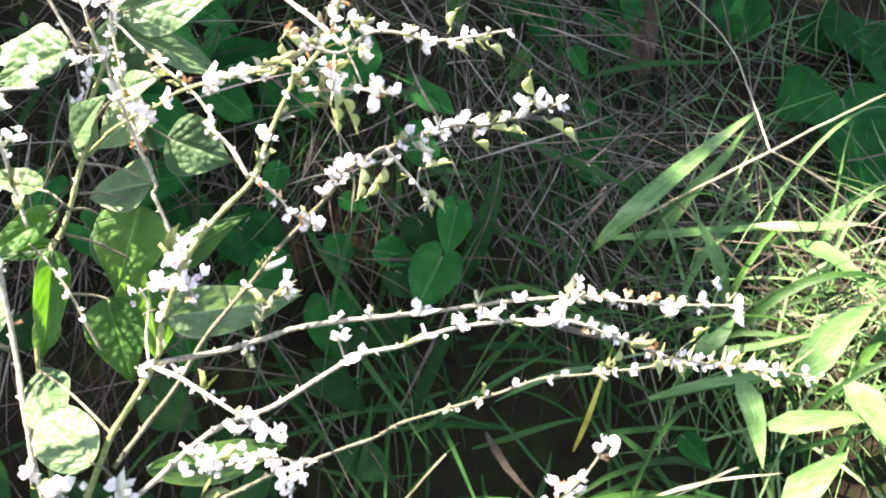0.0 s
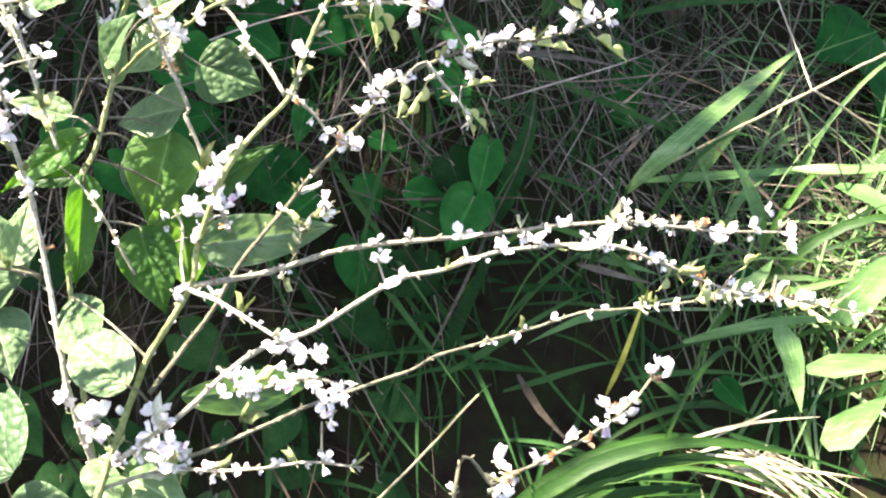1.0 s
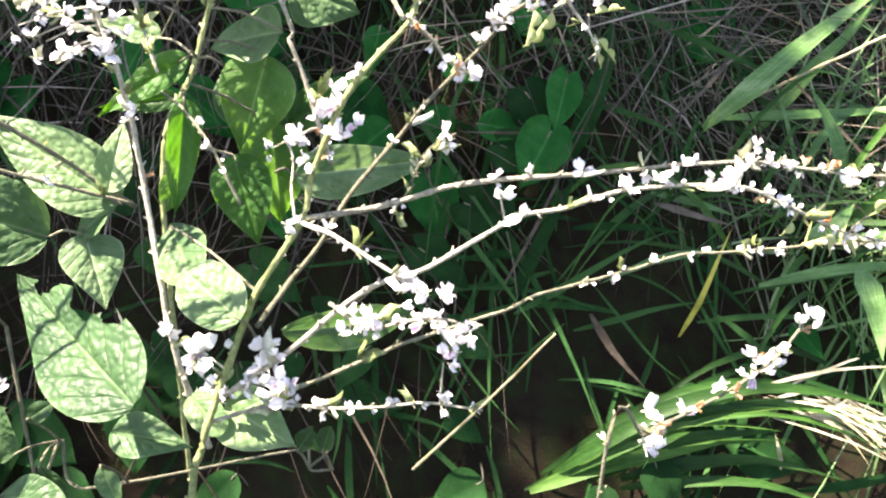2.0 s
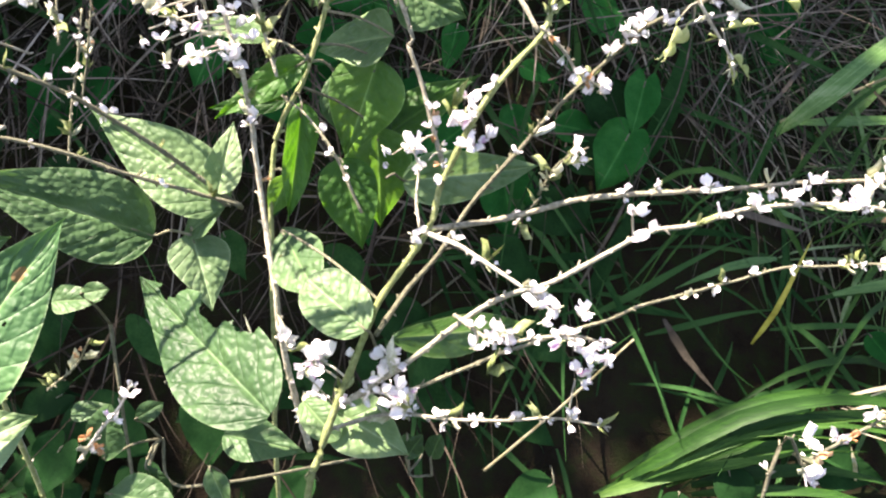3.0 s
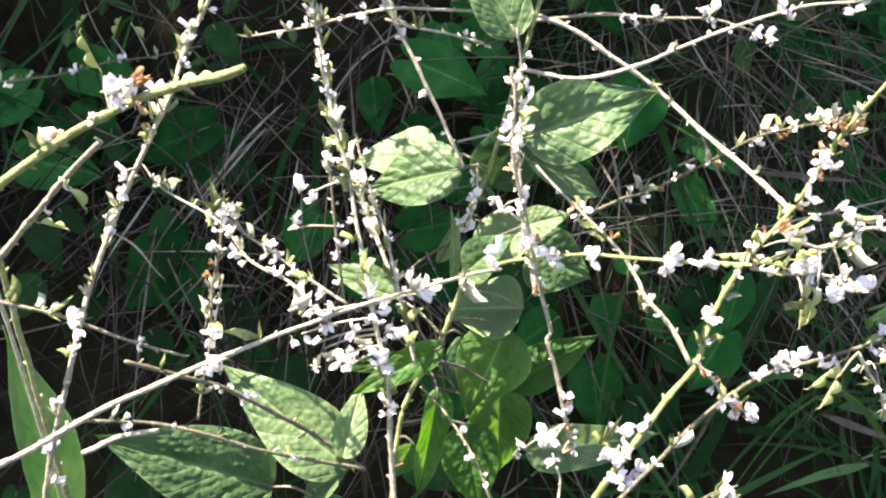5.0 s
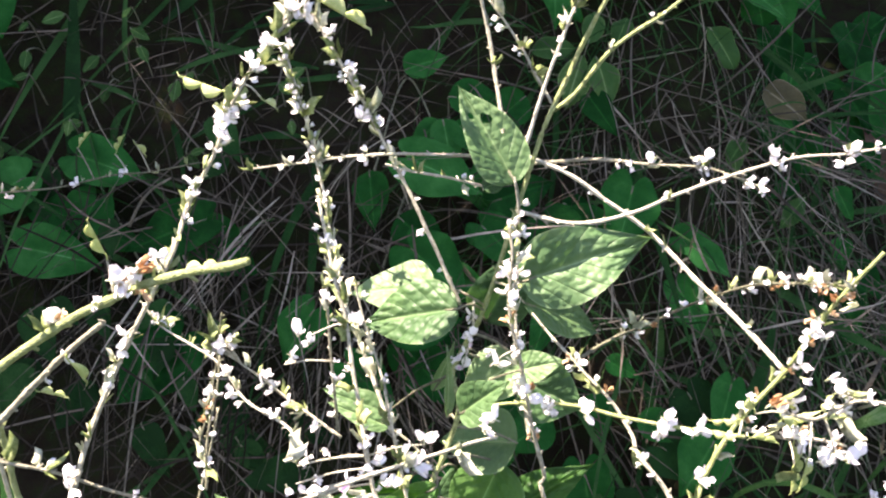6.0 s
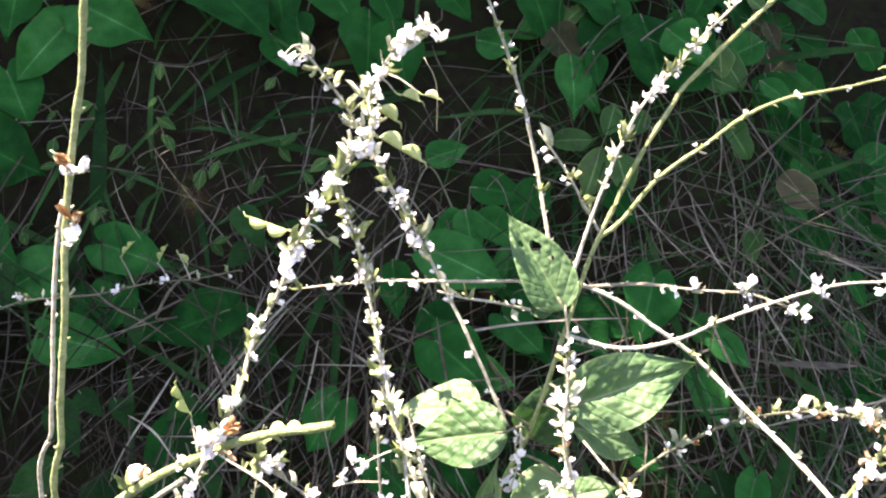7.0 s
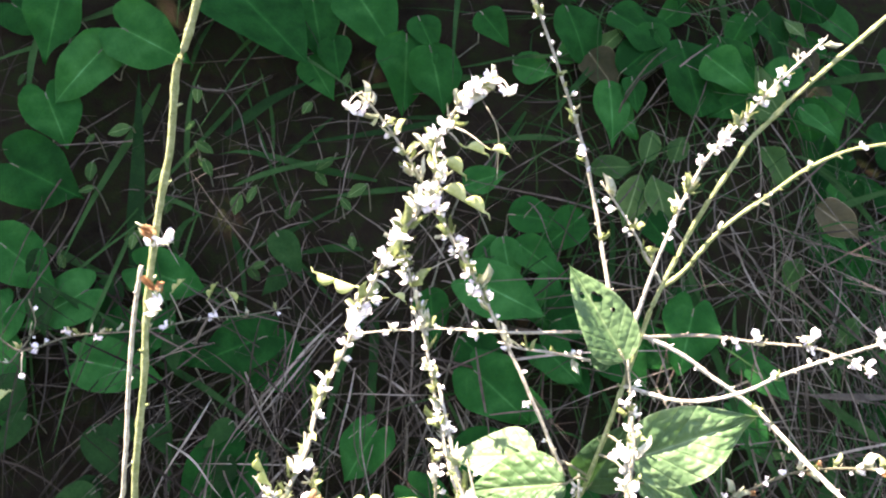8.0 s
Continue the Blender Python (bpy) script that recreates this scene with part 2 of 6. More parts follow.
def spline(pts, step=0.004):
    """Points along a Catmull-Rom curve over pts."""
    p = [Vector(q) for q in pts]
    p = [p[0] * 2 - p[1]] + p + [p[-1] * 2 - p[-2]]
    out = []
    for a, b, c, d in zip(p, p[1:], p[2:], p[3:]):
        n = max(2, int((c - b).length / step))
        for k in range(n):
            t = k / n
            out.append(0.5 * (2 * b + (c - a) * t + (2 * a - 5 * b + 4 * c - d) * t * t + (3 * b - a - 3 * c + d) * t**3))
    return out + [p[-2]]


def frame_axes(d):
    d = d.normalized()
    s = d.cross(Vector((0.3, 0.2, 1)) if abs(d.z) < 0.9 else Vector((1, 0.2, 0))).normalized()
    return d, s, d.cross(s)


def add_tube(bm, line, radius, sides=7, mat=0):
    """Adds a closed tapered tube along the line; radius is a function of 0..1."""
    rings, n = [], len(line)
    for k, p in enumerate(line):
        d = line[min(k + 1, n - 1)] - line[max(k - 1, 0)]
        _, s, u = frame_axes(d)
        r = radius(k / (n - 1))
        rings.append([bm.verts.new(p + r * (math.cos(a) * s + math.sin(a) * u)) for a in (2 * math.pi * j / sides for j in range(sides))])
    for a, b in zip(rings, rings[1:]):
        for j in range(sides):
            bm.faces.new((a[j], a[(j + 1) % sides], b[(j + 1) % sides], b[j])).material_index = mat
    bm.faces.new(rings[0][::-1]).material_index = mat
    bm.faces.new(rings[-1]).material_index = mat


STEM_POINTS = []


def tied(parent, at, keep=0.003, slide=0.014):
    """A spot beside the nearest stem: slid up to it when close, else joined to it by a thin stalk."""
    at = Vector(at)
    near = min(STEM_POINTS, key=lambda p: (p - at).length_squared)
    gap = (at - near).length
    if gap <= 0.004:
        return at
    if gap < slide:
        return near + (at - near) * (keep / gap)
    if gap > 0.03:
        at = near + (at - near) * (0.016 / gap)
    if gap < 0.2:
        bm = bmesh.new()
        add_tube(bm, spline([near, (near + at) / 2 + Vector((0, 0, 0.0015)), at], 0.004), lambda t: 0.00048 - 0.00015 * t, 5)
        part("flower_stalk", bm, BRANCH, parent)
    return at


def stem(name, parent, pts, r0, r1, mat, label="", knobs=0.012, seed=0, step=0.004):
    """A stem along the points with joints, slight kinks and the stubs of fallen flower stalks."""
    rnd = random.Random(seed + int(abs(pts[0][0]) * 9000))
    r0, r1 = r0 * 0.88, r1 * 0.82
    line = spline(pts, min(step, 0.0025))
    far = [0.0]
    for a, b in zip(line, line[1:]):
        far.append(far[-1] + (b - a).length)
    total = far[-1]
    bm = bmesh.new()
    wob = [Vector([noise.noise(p * 60 + Vector((k * 7, seed, 0))) for k in range(3)]) * min(r0, 0.0012) * 0.45 for p in line]
    line = [p + w * min(1.0, 8 * min(f, total - f) / total) for p, w, f in zip(line, wob, far)]
    pitch = 0.021

    def radius(t):
        d = t * total
        swell = max(0.0, 1 - abs(((d / pitch + 0.6 * noise.noise(Vector((d * 20, seed, 0)))) % 1) - 0.5) * 9) * 0.28
        return (r0 + (r1 - r0) * t) * (1 + swell + 0.22 * noise.noise(Vector((d * 420, seed, 3))))

    add_tube(bm, line, radius)
    if knobs:
        f = rnd.uniform(0.3, 1) * knobs
        while f < total:
            k = min(range(len(far)), key=lambda i: abs(far[i] - f))
            d, s, u = frame_axes(line[min(k + 1, len(line) - 1)] - line[max(k - 1, 0)])
            a = rnd.uniform(0, 2 * math.pi)
            out = (math.cos(a) * s + math.sin(a) * u + d * rnd.uniform(0.5, 1.1)).normalized()
            r = radius(f / total)
            add_tube(bm, [line[k], line[k] + out * r * 1.5, line[k] + out * (r * 1.5 + rnd.uniform(0.0006, 0.0022))],
                     lambda t, r=r: max(0.0003, r * (0.62 - 0.30 * t)), 5)
            f += knobs * rnd.uniform(0.5, 1.5)
    ob = part(name, bm, mat, parent, label)
    STEM_POINTS.extend(line)
    return ob, line


SHAPES = {
    "ovate": lambda u: u**0.50 * (1 - u) ** 1.22 + 0.02 * math.sin(math.pi * u),
    "heart": lambda u: (0.62 + 1.5 * u) * (1 - u) ** 1.15 + 0.03 * (1 - u),
    "round": lambda u: math.sqrt(max(0, 1 - (2 * u - 1) ** 2)) ** 0.9,
    "elliptic": lambda u: math.sin(math.pi * u) ** 0.8,
    "lance": lambda u: u**0.7 * (1 - u) ** 1.0,
}
PEAKS = {k: max(f(i / 60) for i in range(1, 60)) for k, f in SHAPES.items()}


def leaf_mesh(length, width, shape="ovate", fold=0.25, curl=0.1, quilt=0.013, wave=0.045, bites=(), seed=0, nu=64, nv=30, veins=7.0):
    """A leaf along +x with its face to +z: folded along the midrib, quilted between the side veins and eaten where bites lie."""
    rnd = random.Random(seed)
    ph, bm = rnd.uniform(0, 6), bmesh.new()
    uvl = bm.loops.layers.uv.new("UVMap")
    prof, peak, grid, par = SHAPES[shape], PEAKS[shape], [], {}
    lobe = length * 0.2 if shape == "heart" else 0.0
    for i in range(nu + 1):
        u = i / nu
        w = max(prof(min(max(u, 0.004), 0.996)) / peak, 0.012) * width / 2
        row = []
        for j in range(nv + 1):
            v = 2 * j / nv - 1
            y = v * w
            x = length * u - lobe * math.sin(math.pi * abs(v) ** 0.85) * (1 - u) ** 3
            run = veins * (u - 0.30 * abs(v) ** 0.8 + 0.03 * noise.noise(Vector((u * 6, v * 4, ph))))
            cell = abs(math.sin(math.pi * (5.0 * abs(v) + 0.37 * math.floor(run) + 0.8 * noise.noise(Vector((u * 7, v * 5, ph))))))
            puff = abs(math.sin(math.pi * run)) ** 0.5 * (0.5 + 0.5 * cell**0.5) * (0.75 + 0.6 * noise.noise(Vector((u * 9, v * 7, ph + 5))))
            z = fold * abs(y) * (1 - 0.35 * abs(v)) - curl * length * u * u
            z += quilt * width * 1.9 * puff * min(1, abs(v) * 4) * (1 - 0.5 * v * v) * min(1, 5 * u * (1 - u) + 0.1)
            z += 0.8 * quilt * width * noise.noise(Vector((u * 7 + seed, v * 4, ph)))
            z += wave * width * v * v * math.sin(u * 9 + ph + (2 if v > 0 else 0))
            vt = bm.verts.new((x, y, z))
            par[vt] = (u, (v + 1) / 2)
            row.append(vt)
        grid.append(row)
    for a, b in zip(grid, grid[1:]):
        for j in range(nv):
            q = (a[j], b[j], b[j + 1], a[j + 1])
            cu, cv = (sum(par[k][n] for k in q) / 4 for n in (0, 1))
            if any(((cu - bu) / ru) ** 2 + ((cv - bv) / rv) ** 2 < 1 + 0.18 * math.sin(cu * 45 + cv * 25) for bu, bv, ru, rv in bites):
                continue
            f = bm.faces.new(q)
            for lp in f.loops:
                lp[uvl].uv = par[lp.vert]
    bmesh.ops.delete(bm, geom=[v for v in bm.verts if not v.link_faces], context="VERTS")
    return bm


def turned(base, tip, hint):
    """The pose whose x runs from base to tip and whose z lies nearest to hint."""
    x = (Vector(tip) - Vector(base)).normalized()
    z = (Vector(hint) - x * Vector(hint).dot(x)).normalized()
    y = z.cross(x)
    return Matrix.Translation(base) @ Matrix((x, y, z)).transposed().to_4x4()


def near(line, at):
    """The point of a stem that lies nearest."""
    return min(line, key=lambda p: (p - Vector(at)).length_squared)


FACING = (-0.15, -0.45, 0.88)


def leaf(parent, base, tip, ratio, mat=None, shape="ovate", hint=FACING, label="", stalk=None, name="leaf", **kw):
    """A leaf from base to tip with a width of ratio times its length; stalk: where its stalk starts."""
    size = (Vector(tip) - Vector(base)).length
    kw.setdefault("seed", int(size * 1e6) % 999)
    ob = part(name, leaf_mesh(size, size * ratio, shape, **kw), mat or LEAF, parent, label)
    ob.matrix_local = Matrix.Translation(-offset(parent)) @ turned(base, tip, hint)
    if stalk:
        bm = bmesh.new()
        b, s = Vector(base), Vector(stalk)
        add_tube(bm, spline([s, (s + b) / 2 + Vector((0, 0, 0.003)), b, b + (Vector(tip) - b) * 0.12], 0.004),
                 lambda t: 0.0007 - 0.0002 * t, 6)
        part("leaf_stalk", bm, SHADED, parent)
    return ob


def add_petal(bm, m, length, width, cup, mat, n=5, k=4, point=False):
    """A cupped, crumpled petal with a ragged edge."""
    grid, ph = [], Vector((m.translation.y * 9e3, cup * 31, width * 4e3))
    for i in range(n + 1):
        u = i / n
        w = width / 2 * (max(0.06, 2.6 * (u + 0.08) ** 0.6 * (1 - u) ** 1.1 / 1.35) if point else max(0.18, math.sin(math.pi * (0.1 + 0.78 * u)) ** 0.7))
        row = []
        for j in range(k + 1):
            v = 2 * j / k - 1
            c = noise.noise_vector(Vector((u * 3.1, v * 2.3, 0)) + ph) * (0.0 if point else 0.16 * length * u)
            row.append(bm.verts.new(m @ (Vector((length * u * (1 - 0.12 * v * v), w * v, cup * length * (u * u * 0.6 + v * v * 0.5))) + c)))
        grid.append(row)
    for a, b in zip(grid, grid[1:]):
        for j in range(k):
            bm.faces.new((a[j], b[j], b[j + 1], a[j + 1])).material_index = mat


def flower_mesh(seed, kind):
    """A small pea flower on its stalk along +x: banner, two wings, keel and calyx; or a bud, a withered flower, a bract."""
    rnd, bm = random.Random(seed), bmesh.new()
    j = lambda a: rnd.uniform(-a, a)  # noqa: E731
    add_tube(bm, [Vector((0, 0, 0)), Vector((0.0012, 0, 0.0003)), Vector((0.003, 0, 0.0004))], lambda t: 0.00035 + 0.0002 * t, 5, 1)
    if kind == "flower":
        o = Matrix.Translation((0.003, 0, 0))
        add_petal(bm, o @ pose(0, 0, 0.0004, j(25), -58 + j(30), j(25)), 0.0064, 0.0062, 0.45 + j(0.3), 0)
        add_petal(bm, o @ pose(0, 0.0008, 0, 50 + j(20), 8 + j(15), 22 + j(12)), 0.0052 + j(0.001), 0.0030, 0.3 + j(0.3), 0)
        add_petal(bm, o @ pose(0, -0.0008, 0, -50 + j(20), 8 + j(15), -22 + j(12)), 0.0052, 0.0034, 0.3, 0)
        add_petal(bm, o @ pose(0, 0, -0.0004, 0, 22 + j(12), 0), 0.0048, 0.0026, 0.5, 2)
        for a in range(4):
            add_petal(bm, o @ pose(-0.0006, 0, 0, 90 * a, 0, 0) @ pose(0, 0, 0.0006, 0, -18, 0), 0.0028, 0.0014, 0.2, 1, 3, 2, True)
    elif kind == "bud":
        o = Matrix.Translation((0.0026, 0, 0))
        for a in range(3):
            add_petal(bm, o @ pose(0, 0, 0, 120 * a + j(20), 0, 0) @ pose(0, 0, 0.0004, 0, -10, 0), 0.0042, 0.0030, 0.25, 0, 4, 3)
        for a in range(3):
            add_petal(bm, o @ pose(-0.0004, 0, 0, 120 * a + 60, 0, 0) @ pose(0, 0, 0.0007, 0, -8, 0), 0.0024, 0.0018, 0.2, 1, 3, 2)
    elif kind == "withered":
        o = Matrix.Translation((0.003, 0, 0))
        for a in range(4):
            add_petal(bm, o @ pose(0, 0, 0, 90 * a + j(40), 0, 0) @ pose(0, 0, 0.0003, 0, j(40), j(30)), 0.0045 + j(0.0012), 0.0026, 0.8 + j(0.5), 0)
        for a in range(3):
            add_petal(bm, o @ pose(-0.0006, 0, 0, 120 * a, 0, 0) @ pose(0, 0, 0.0006, 0, -14, 0), 0.0030, 0.0015, 0.2, 1, 3, 2, True)
    else:
        for a in (-1, 1):
            add_petal(bm, pose(0.001, 0, 0, 40 * a + j(30), -20 + j(40), 25 * a + j(20)), 0.0085 + j(0.0025), 0.0020, 0.9 + j(0.7), 1, 7, 2, True)
    return bm


def pod_mesh(seed, joints):
    """A flat jointed seed pod along +x with a hooked tip, notched deeper below than above."""
    rnd, bm = random.Random(seed), bmesh.new()
    add_tube(bm, [Vector((0, 0, 0)), Vector((0.002, 0, 0.0006)), Vector((0.004, 0, 0.0004))], lambda t: 0.0004, 5)
    x = 0.004
    for k in range(joints):
        lj, hj = 0.0078 * rnd.uniform(0.9, 1.1), 0.0046 * rnd.uniform(0.85, 1.1)
        rings = []
        for i in range(11):
            u = i / 10
            h = hj / 2 * max(0.3 if (k or u > 0.5) and (k < joints - 1 or u < 0.5) else 0.1, math.sin(math.pi * u) ** 0.55)
            cx, cz = x + lj * u, 0.0006 - h - 0.00003 * ((x + lj * u) * 1000) ** 1.3
            rings.append([bm.verts.new((cx, 0.0009 * math.cos(a) * (0.4 + 0.6 * math.sin(math.pi * u)), cz + h * math.sin(a))) for a in (2 * math.pi * q / 8 for q in range(8))])
        for a, b in zip(rings, rings[1:]):
            for q in range(8):
                bm.faces.new((a[q], a[(q + 1) % 8], b[(q + 1) % 8], b[q]))
        bm.faces.new(rings[0][::-1])
        bm.faces.new(rings[-1])
        x += lj * 0.97
    z = 0.0002 - 0.00003 * (x * 1000) ** 1.3
    add_tube(bm, [Vector((x - 0.0003, 0, z)), Vector((x + 0.002, 0, z - 0.0003)), Vector((x + 0.0035, 0, z + 0.0012))], lambda t: 0.00045 * (1 - t) + 0.0001, 5)
    return bm


SHARED = {}
for kind, mats, count in (("flower", (PETAL, CALYX, PETAL), 9), ("mauve", (PETAL, CALYX, BLUSH), 3), ("bud", (PETAL, CALYX, PETAL), 3), ("withered", (WITHERED, CALYX, PETAL), 3), ("bract", (CALYX, CALYX, CALYX), 7)):
    SHARED[kind] = [mesh_of(kind, flower_mesh(k * 17 + 3, "flower" if kind == "mauve" else kind), mats) for k in range(count)]
for k in (0, 2, 3, 5):
    for slot in range(3):
        SHARED["bract"][k].materials[slot] = BRACT
SHARED["pod"] = [mesh_of("pod", pod_mesh(k + 5, 1 + k % 3), POD) for k in range(6)]
PART_NAME = {"flower": "flower", "mauve": "flower", "bud": "bud", "withered": "withered_flower", "bract": "bract", "pod": "seed_pod"}


def put(parent, kind, at, way, roll, size=1.0, mesh=None):
    if kind != "pod":
        size *= 0.66
    rnd = SHARED[kind]
    me = rnd[(int(abs(at[0]) * 7e4) + int(abs(at[2]) * 9e4)) % len(rnd)] if mesh is None else rnd[mesh]
    ob = new(PART_NAME[kind], me)
    ob.parent = parent
    q = Vector(way).to_track_quat("X", "Z").to_matrix().to_4x4()
    ob.matrix_local = Matrix.Translation(Vector(at) - offset(parent)) @ q @ Matrix.Rotation(roll, 4, "X") @ Matrix.Scale(size, 4)
    return ob


def raceme(parent, line, start, end, gap, mix="ffbcw", seed=1, size=1.0, droop=0.3):
    """Flowers (f), mauve ones (m), buds (b), bracts (c), withered flowers (w) and pods (p) along a stretch of a branch."""
    rnd = random.Random(seed)
    kinds = dict(f="flower", m="mauve", b="bud", c="bract", w="withered", p="pod")
    n = len(line)
    total = sum((b - a).length for a, b in zip(line, line[1:]))
    f = start * total
    while f < end * total:
        k = min(n - 2, int(f / total * (n - 1)))
        d, s, u = frame_axes(line[k + 1] - line[k])
        a = rnd.uniform(0, 2 * math.pi)
        for _ in range(rnd.choice((1, 1, 2))):
            out = (math.cos(a) * s + math.sin(a) * u + d * rnd.uniform(0.3, 1.0) - Vector((0, 0, droop * rnd.random()))).normalized()
            kind = kinds[rnd.choice(mix)]
            put(parent, kind, line[k] + out * 0.0008, out, rnd.uniform(-0.7, 0.7), size * rnd.uniform(0.5, 1.12))
            a += rnd.uniform(1.5, 3.5)
        f += gap * (rnd.uniform(0.2, 0.7) if rnd.random() < 0.55 else rnd.uniform(0.9, 1.9))


def bloom(parent, spots, mix="fffm", seed=3, size=1.1, spread=0.004, each=1, reach=0.004):
    """Single flowers or small bunches at given spots of a branch."""
    rnd = random.Random(seed)
    kinds = dict(f="flower", m="mauve", b="bud", c="bract", w="withered", p="pod")
    for at in spots:
        at = tied(parent, at)
        for _ in range(each):
            way = Vector((rnd.uniform(-1, 1), rnd.uniform(-1, 0.3), rnd.uniform(-0.7, 1)))
            off = Vector([rnd.uniform(-spread, spread) for _ in range(3)]) * (0 if each == 1 else 1)
            put(parent, kinds[rnd.choice(mix)], Vector(at) + off - way.normalized() * reach, way, rnd.uniform(-1, 1), size * rnd.uniform(0.85, 1.2))


def pods(parent, spots, size=1.0):
    """Seed pods from base to tip, each turned with a flat side outward."""
    for k, (base, tip, joints) in enumerate(spots):
        base, way = tied(parent, base, 0.0012, 0.008), Vector(tip) - Vector(base)
        ob = put(parent, "pod", base, way, 0.0, size, joints - 1)
        x = way.normalized()
        out = Vector((0.35 * math.sin(k * 2.1), -0.8, 0.55))
        y = (out - x * out.dot(x)).normalized()
        grow = way.length / (0.0085 + 0.0072 * joints)
        ob.matrix_local = Matrix.Translation(Vector(base) - offset(parent)) @ Matrix((x, y, x.cross(y))).transposed().to_4x4() @ Matrix.Scale(grow, 4)


def ribbon(bm, pts, width, fold=0.3, hint=(0, -0.5, 0.85), taper=1.0, mat=0, step=0.02):
    """A keeled grass blade along a curve."""
    line = spline(pts, step)
    n, rows = len(line), []
    uvl = bm.loops.layers.uv.verify()
    for k, p in enumerate(line):
        t = k / (n - 1)
        d = (line[min(k + 1, n - 1)] - line[max(k - 1, 0)]).normalized()
        s = d.cross(Vector(hint)).normalized()
        up = s.cross(d)
        w = width / 2 * min(1, 0.35 + 3 * t) * max(0.03, (1 - t**2.2) if taper else 1)
        rows.append([bm.verts.new(p + s * w + up * fold * w), bm.verts.new(p), bm.verts.new(p - s * w + up * fold * w)])
    for k, (a, b) in enumerate(zip(rows, rows[1:])):
        for j in (0, 1):
            f = bm.faces.new((a[j], b[j], b[j + 1], a[j + 1]))
            f.material_index = mat
            for lp, (du, dv) in zip(f.loops, ((0, 0), (1, 0), (1, 1), (0, 1))):
                lp[uvl].uv = ((k + du) / n * 3, (j + dv) / 2)

# the bank: level where one stands, then a slope that faces the walker, then rising woodland floor
def slope(x, y):
    w = min(max((x - 0.12) / 0.3, 0.0), 1.0)
    w = w * w * (3 - 2 * w)
    yy = min(max(y, -0.5), 1.0)
    base = (1 - w) * (0.12 + 0.9 * (yy - 0.1)) + w * (0.14 + 0.36 * (yy - 0.1))
    return base + 0.35 * max(0.0, min(y, 9.0) - 1)


def rough_ground(x, y):
    v = Vector((x, y, 0))
    near = max(0.0, 1 - abs(y - 0.4) / 2.5)
    return slope(x, y) + near * (0.022 * noise.noise(v * 6) + 0.010 * noise.noise(v * 22)) - 0.012


def make_ground():
    xs = [-60, -25, -10, -5, -3] + [-2 + 0.04 * k for k in range(101)] + [3, 5, 10, 25, 60]
    ys = [-60, -25, -10, -4, -2, -1.2, -0.8] + [-0.6 + 0.04 * k for k in range(51)] + [1.6, 2, 2.7, 4, 6, 9, 14, 25, 60]
    bm = bmesh.new()
    rows = [[bm.verts.new((x, y, rough_ground(x, y))) for x in xs] for y in ys]
    for a, b in zip(rows, rows[1:]):
        for j in range(len(xs) - 1):
            bm.faces.new((a[j], a[j + 1], b[j + 1], b[j]))
    ob = new("ground", mesh_of("ground", bm, SOIL))
    tagged(ob, "dark humus bank littered with dead grass", "ground", kind="structure")


make_ground()


def litter(name, count, area, length, width, rise, mat, label, seed, down=0.0, lift=0.05, hang=0.5, curve=0.5):
    """Many loose blades on the bank, each a bent keeled strip."""
    rnd = random.Random(seed)
    verts, faces = [], []
    x0, x1, y0, y1 = area
    for _ in range(count):
        x, y = rnd.uniform(x0, x1), rnd.uniform(y0, y1)
        z = slope(x, y) + rnd.random() ** 2 * lift
        az = rnd.gauss(-math.pi / 2, 0.9) if rnd.random() < down else rnd.uniform(0, 2 * math.pi)
        L, w = length * rnd.uniform(0.45, 1.3), width * rnd.uniform(0.5, 1.4)
        el = rise * rnd.uniform(0.1, 1.2)
        d = Vector((math.cos(az), math.sin(az), math.sin(az) * 0.9))
        d = (d.normalized() + Vector((0, -0.5, 0.8)) * el).normalized()
        bend = Vector((rnd.gauss(0, curve), rnd.gauss(0, curve), -hang * el * rnd.uniform(0.6, 1.6)))
        kink = Vector([rnd.gauss(0, 0.05 * curve) for _ in range(3)])
        p, b0 = Vector((x, y, z)), len(verts)
        side = d.cross(Vector((rnd.uniform(-1, 1), -0.6, 0.8))).normalized()
        for k in range(8):
            t = k / 7
            c = p + (d * t + bend * t * t * 0.6 + kink * math.sin(t * 5.5)) * L
            ww = w * 0.5 * (1 - 0.95 * t**2) * min(1, 0.3 + 3 * t)
            verts += [c + side * ww, c + Vector((0, 0.2, -0.35)) * ww, c - side * ww]
            if k:
                o = b0 + 3 * k
                faces += [(o - 3, o, o + 1, o - 2), (o - 2, o + 1, o + 2, o - 1)]
    me = bpy.data.meshes.new(name)
    me.from_pydata(verts, [], faces)
    me.materials.append(mat)
    me.polygons.foreach_set("use_smooth", [True] * len(me.polygons))
    tagged(new(name, me), label, "grass", kind="stuff")


# grass coloured dark to stand for shade at the foot of the bank
litter("green_grass", 800, (-0.9, 0.8, -0.45, 0.0), 0.10, 0.0055, 0.5, BLADE_DARK, "short grass at the foot of the bank, darkened for shade", 17, 0.2, 0.02, 0.9, 0.25)
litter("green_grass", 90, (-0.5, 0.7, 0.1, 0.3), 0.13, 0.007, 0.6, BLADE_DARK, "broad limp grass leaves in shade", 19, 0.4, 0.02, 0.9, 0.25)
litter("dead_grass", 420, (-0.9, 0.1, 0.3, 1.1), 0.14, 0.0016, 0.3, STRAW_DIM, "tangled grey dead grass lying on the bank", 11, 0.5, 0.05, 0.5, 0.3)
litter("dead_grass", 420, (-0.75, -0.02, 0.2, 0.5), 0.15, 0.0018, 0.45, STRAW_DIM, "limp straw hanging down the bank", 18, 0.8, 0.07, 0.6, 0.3)
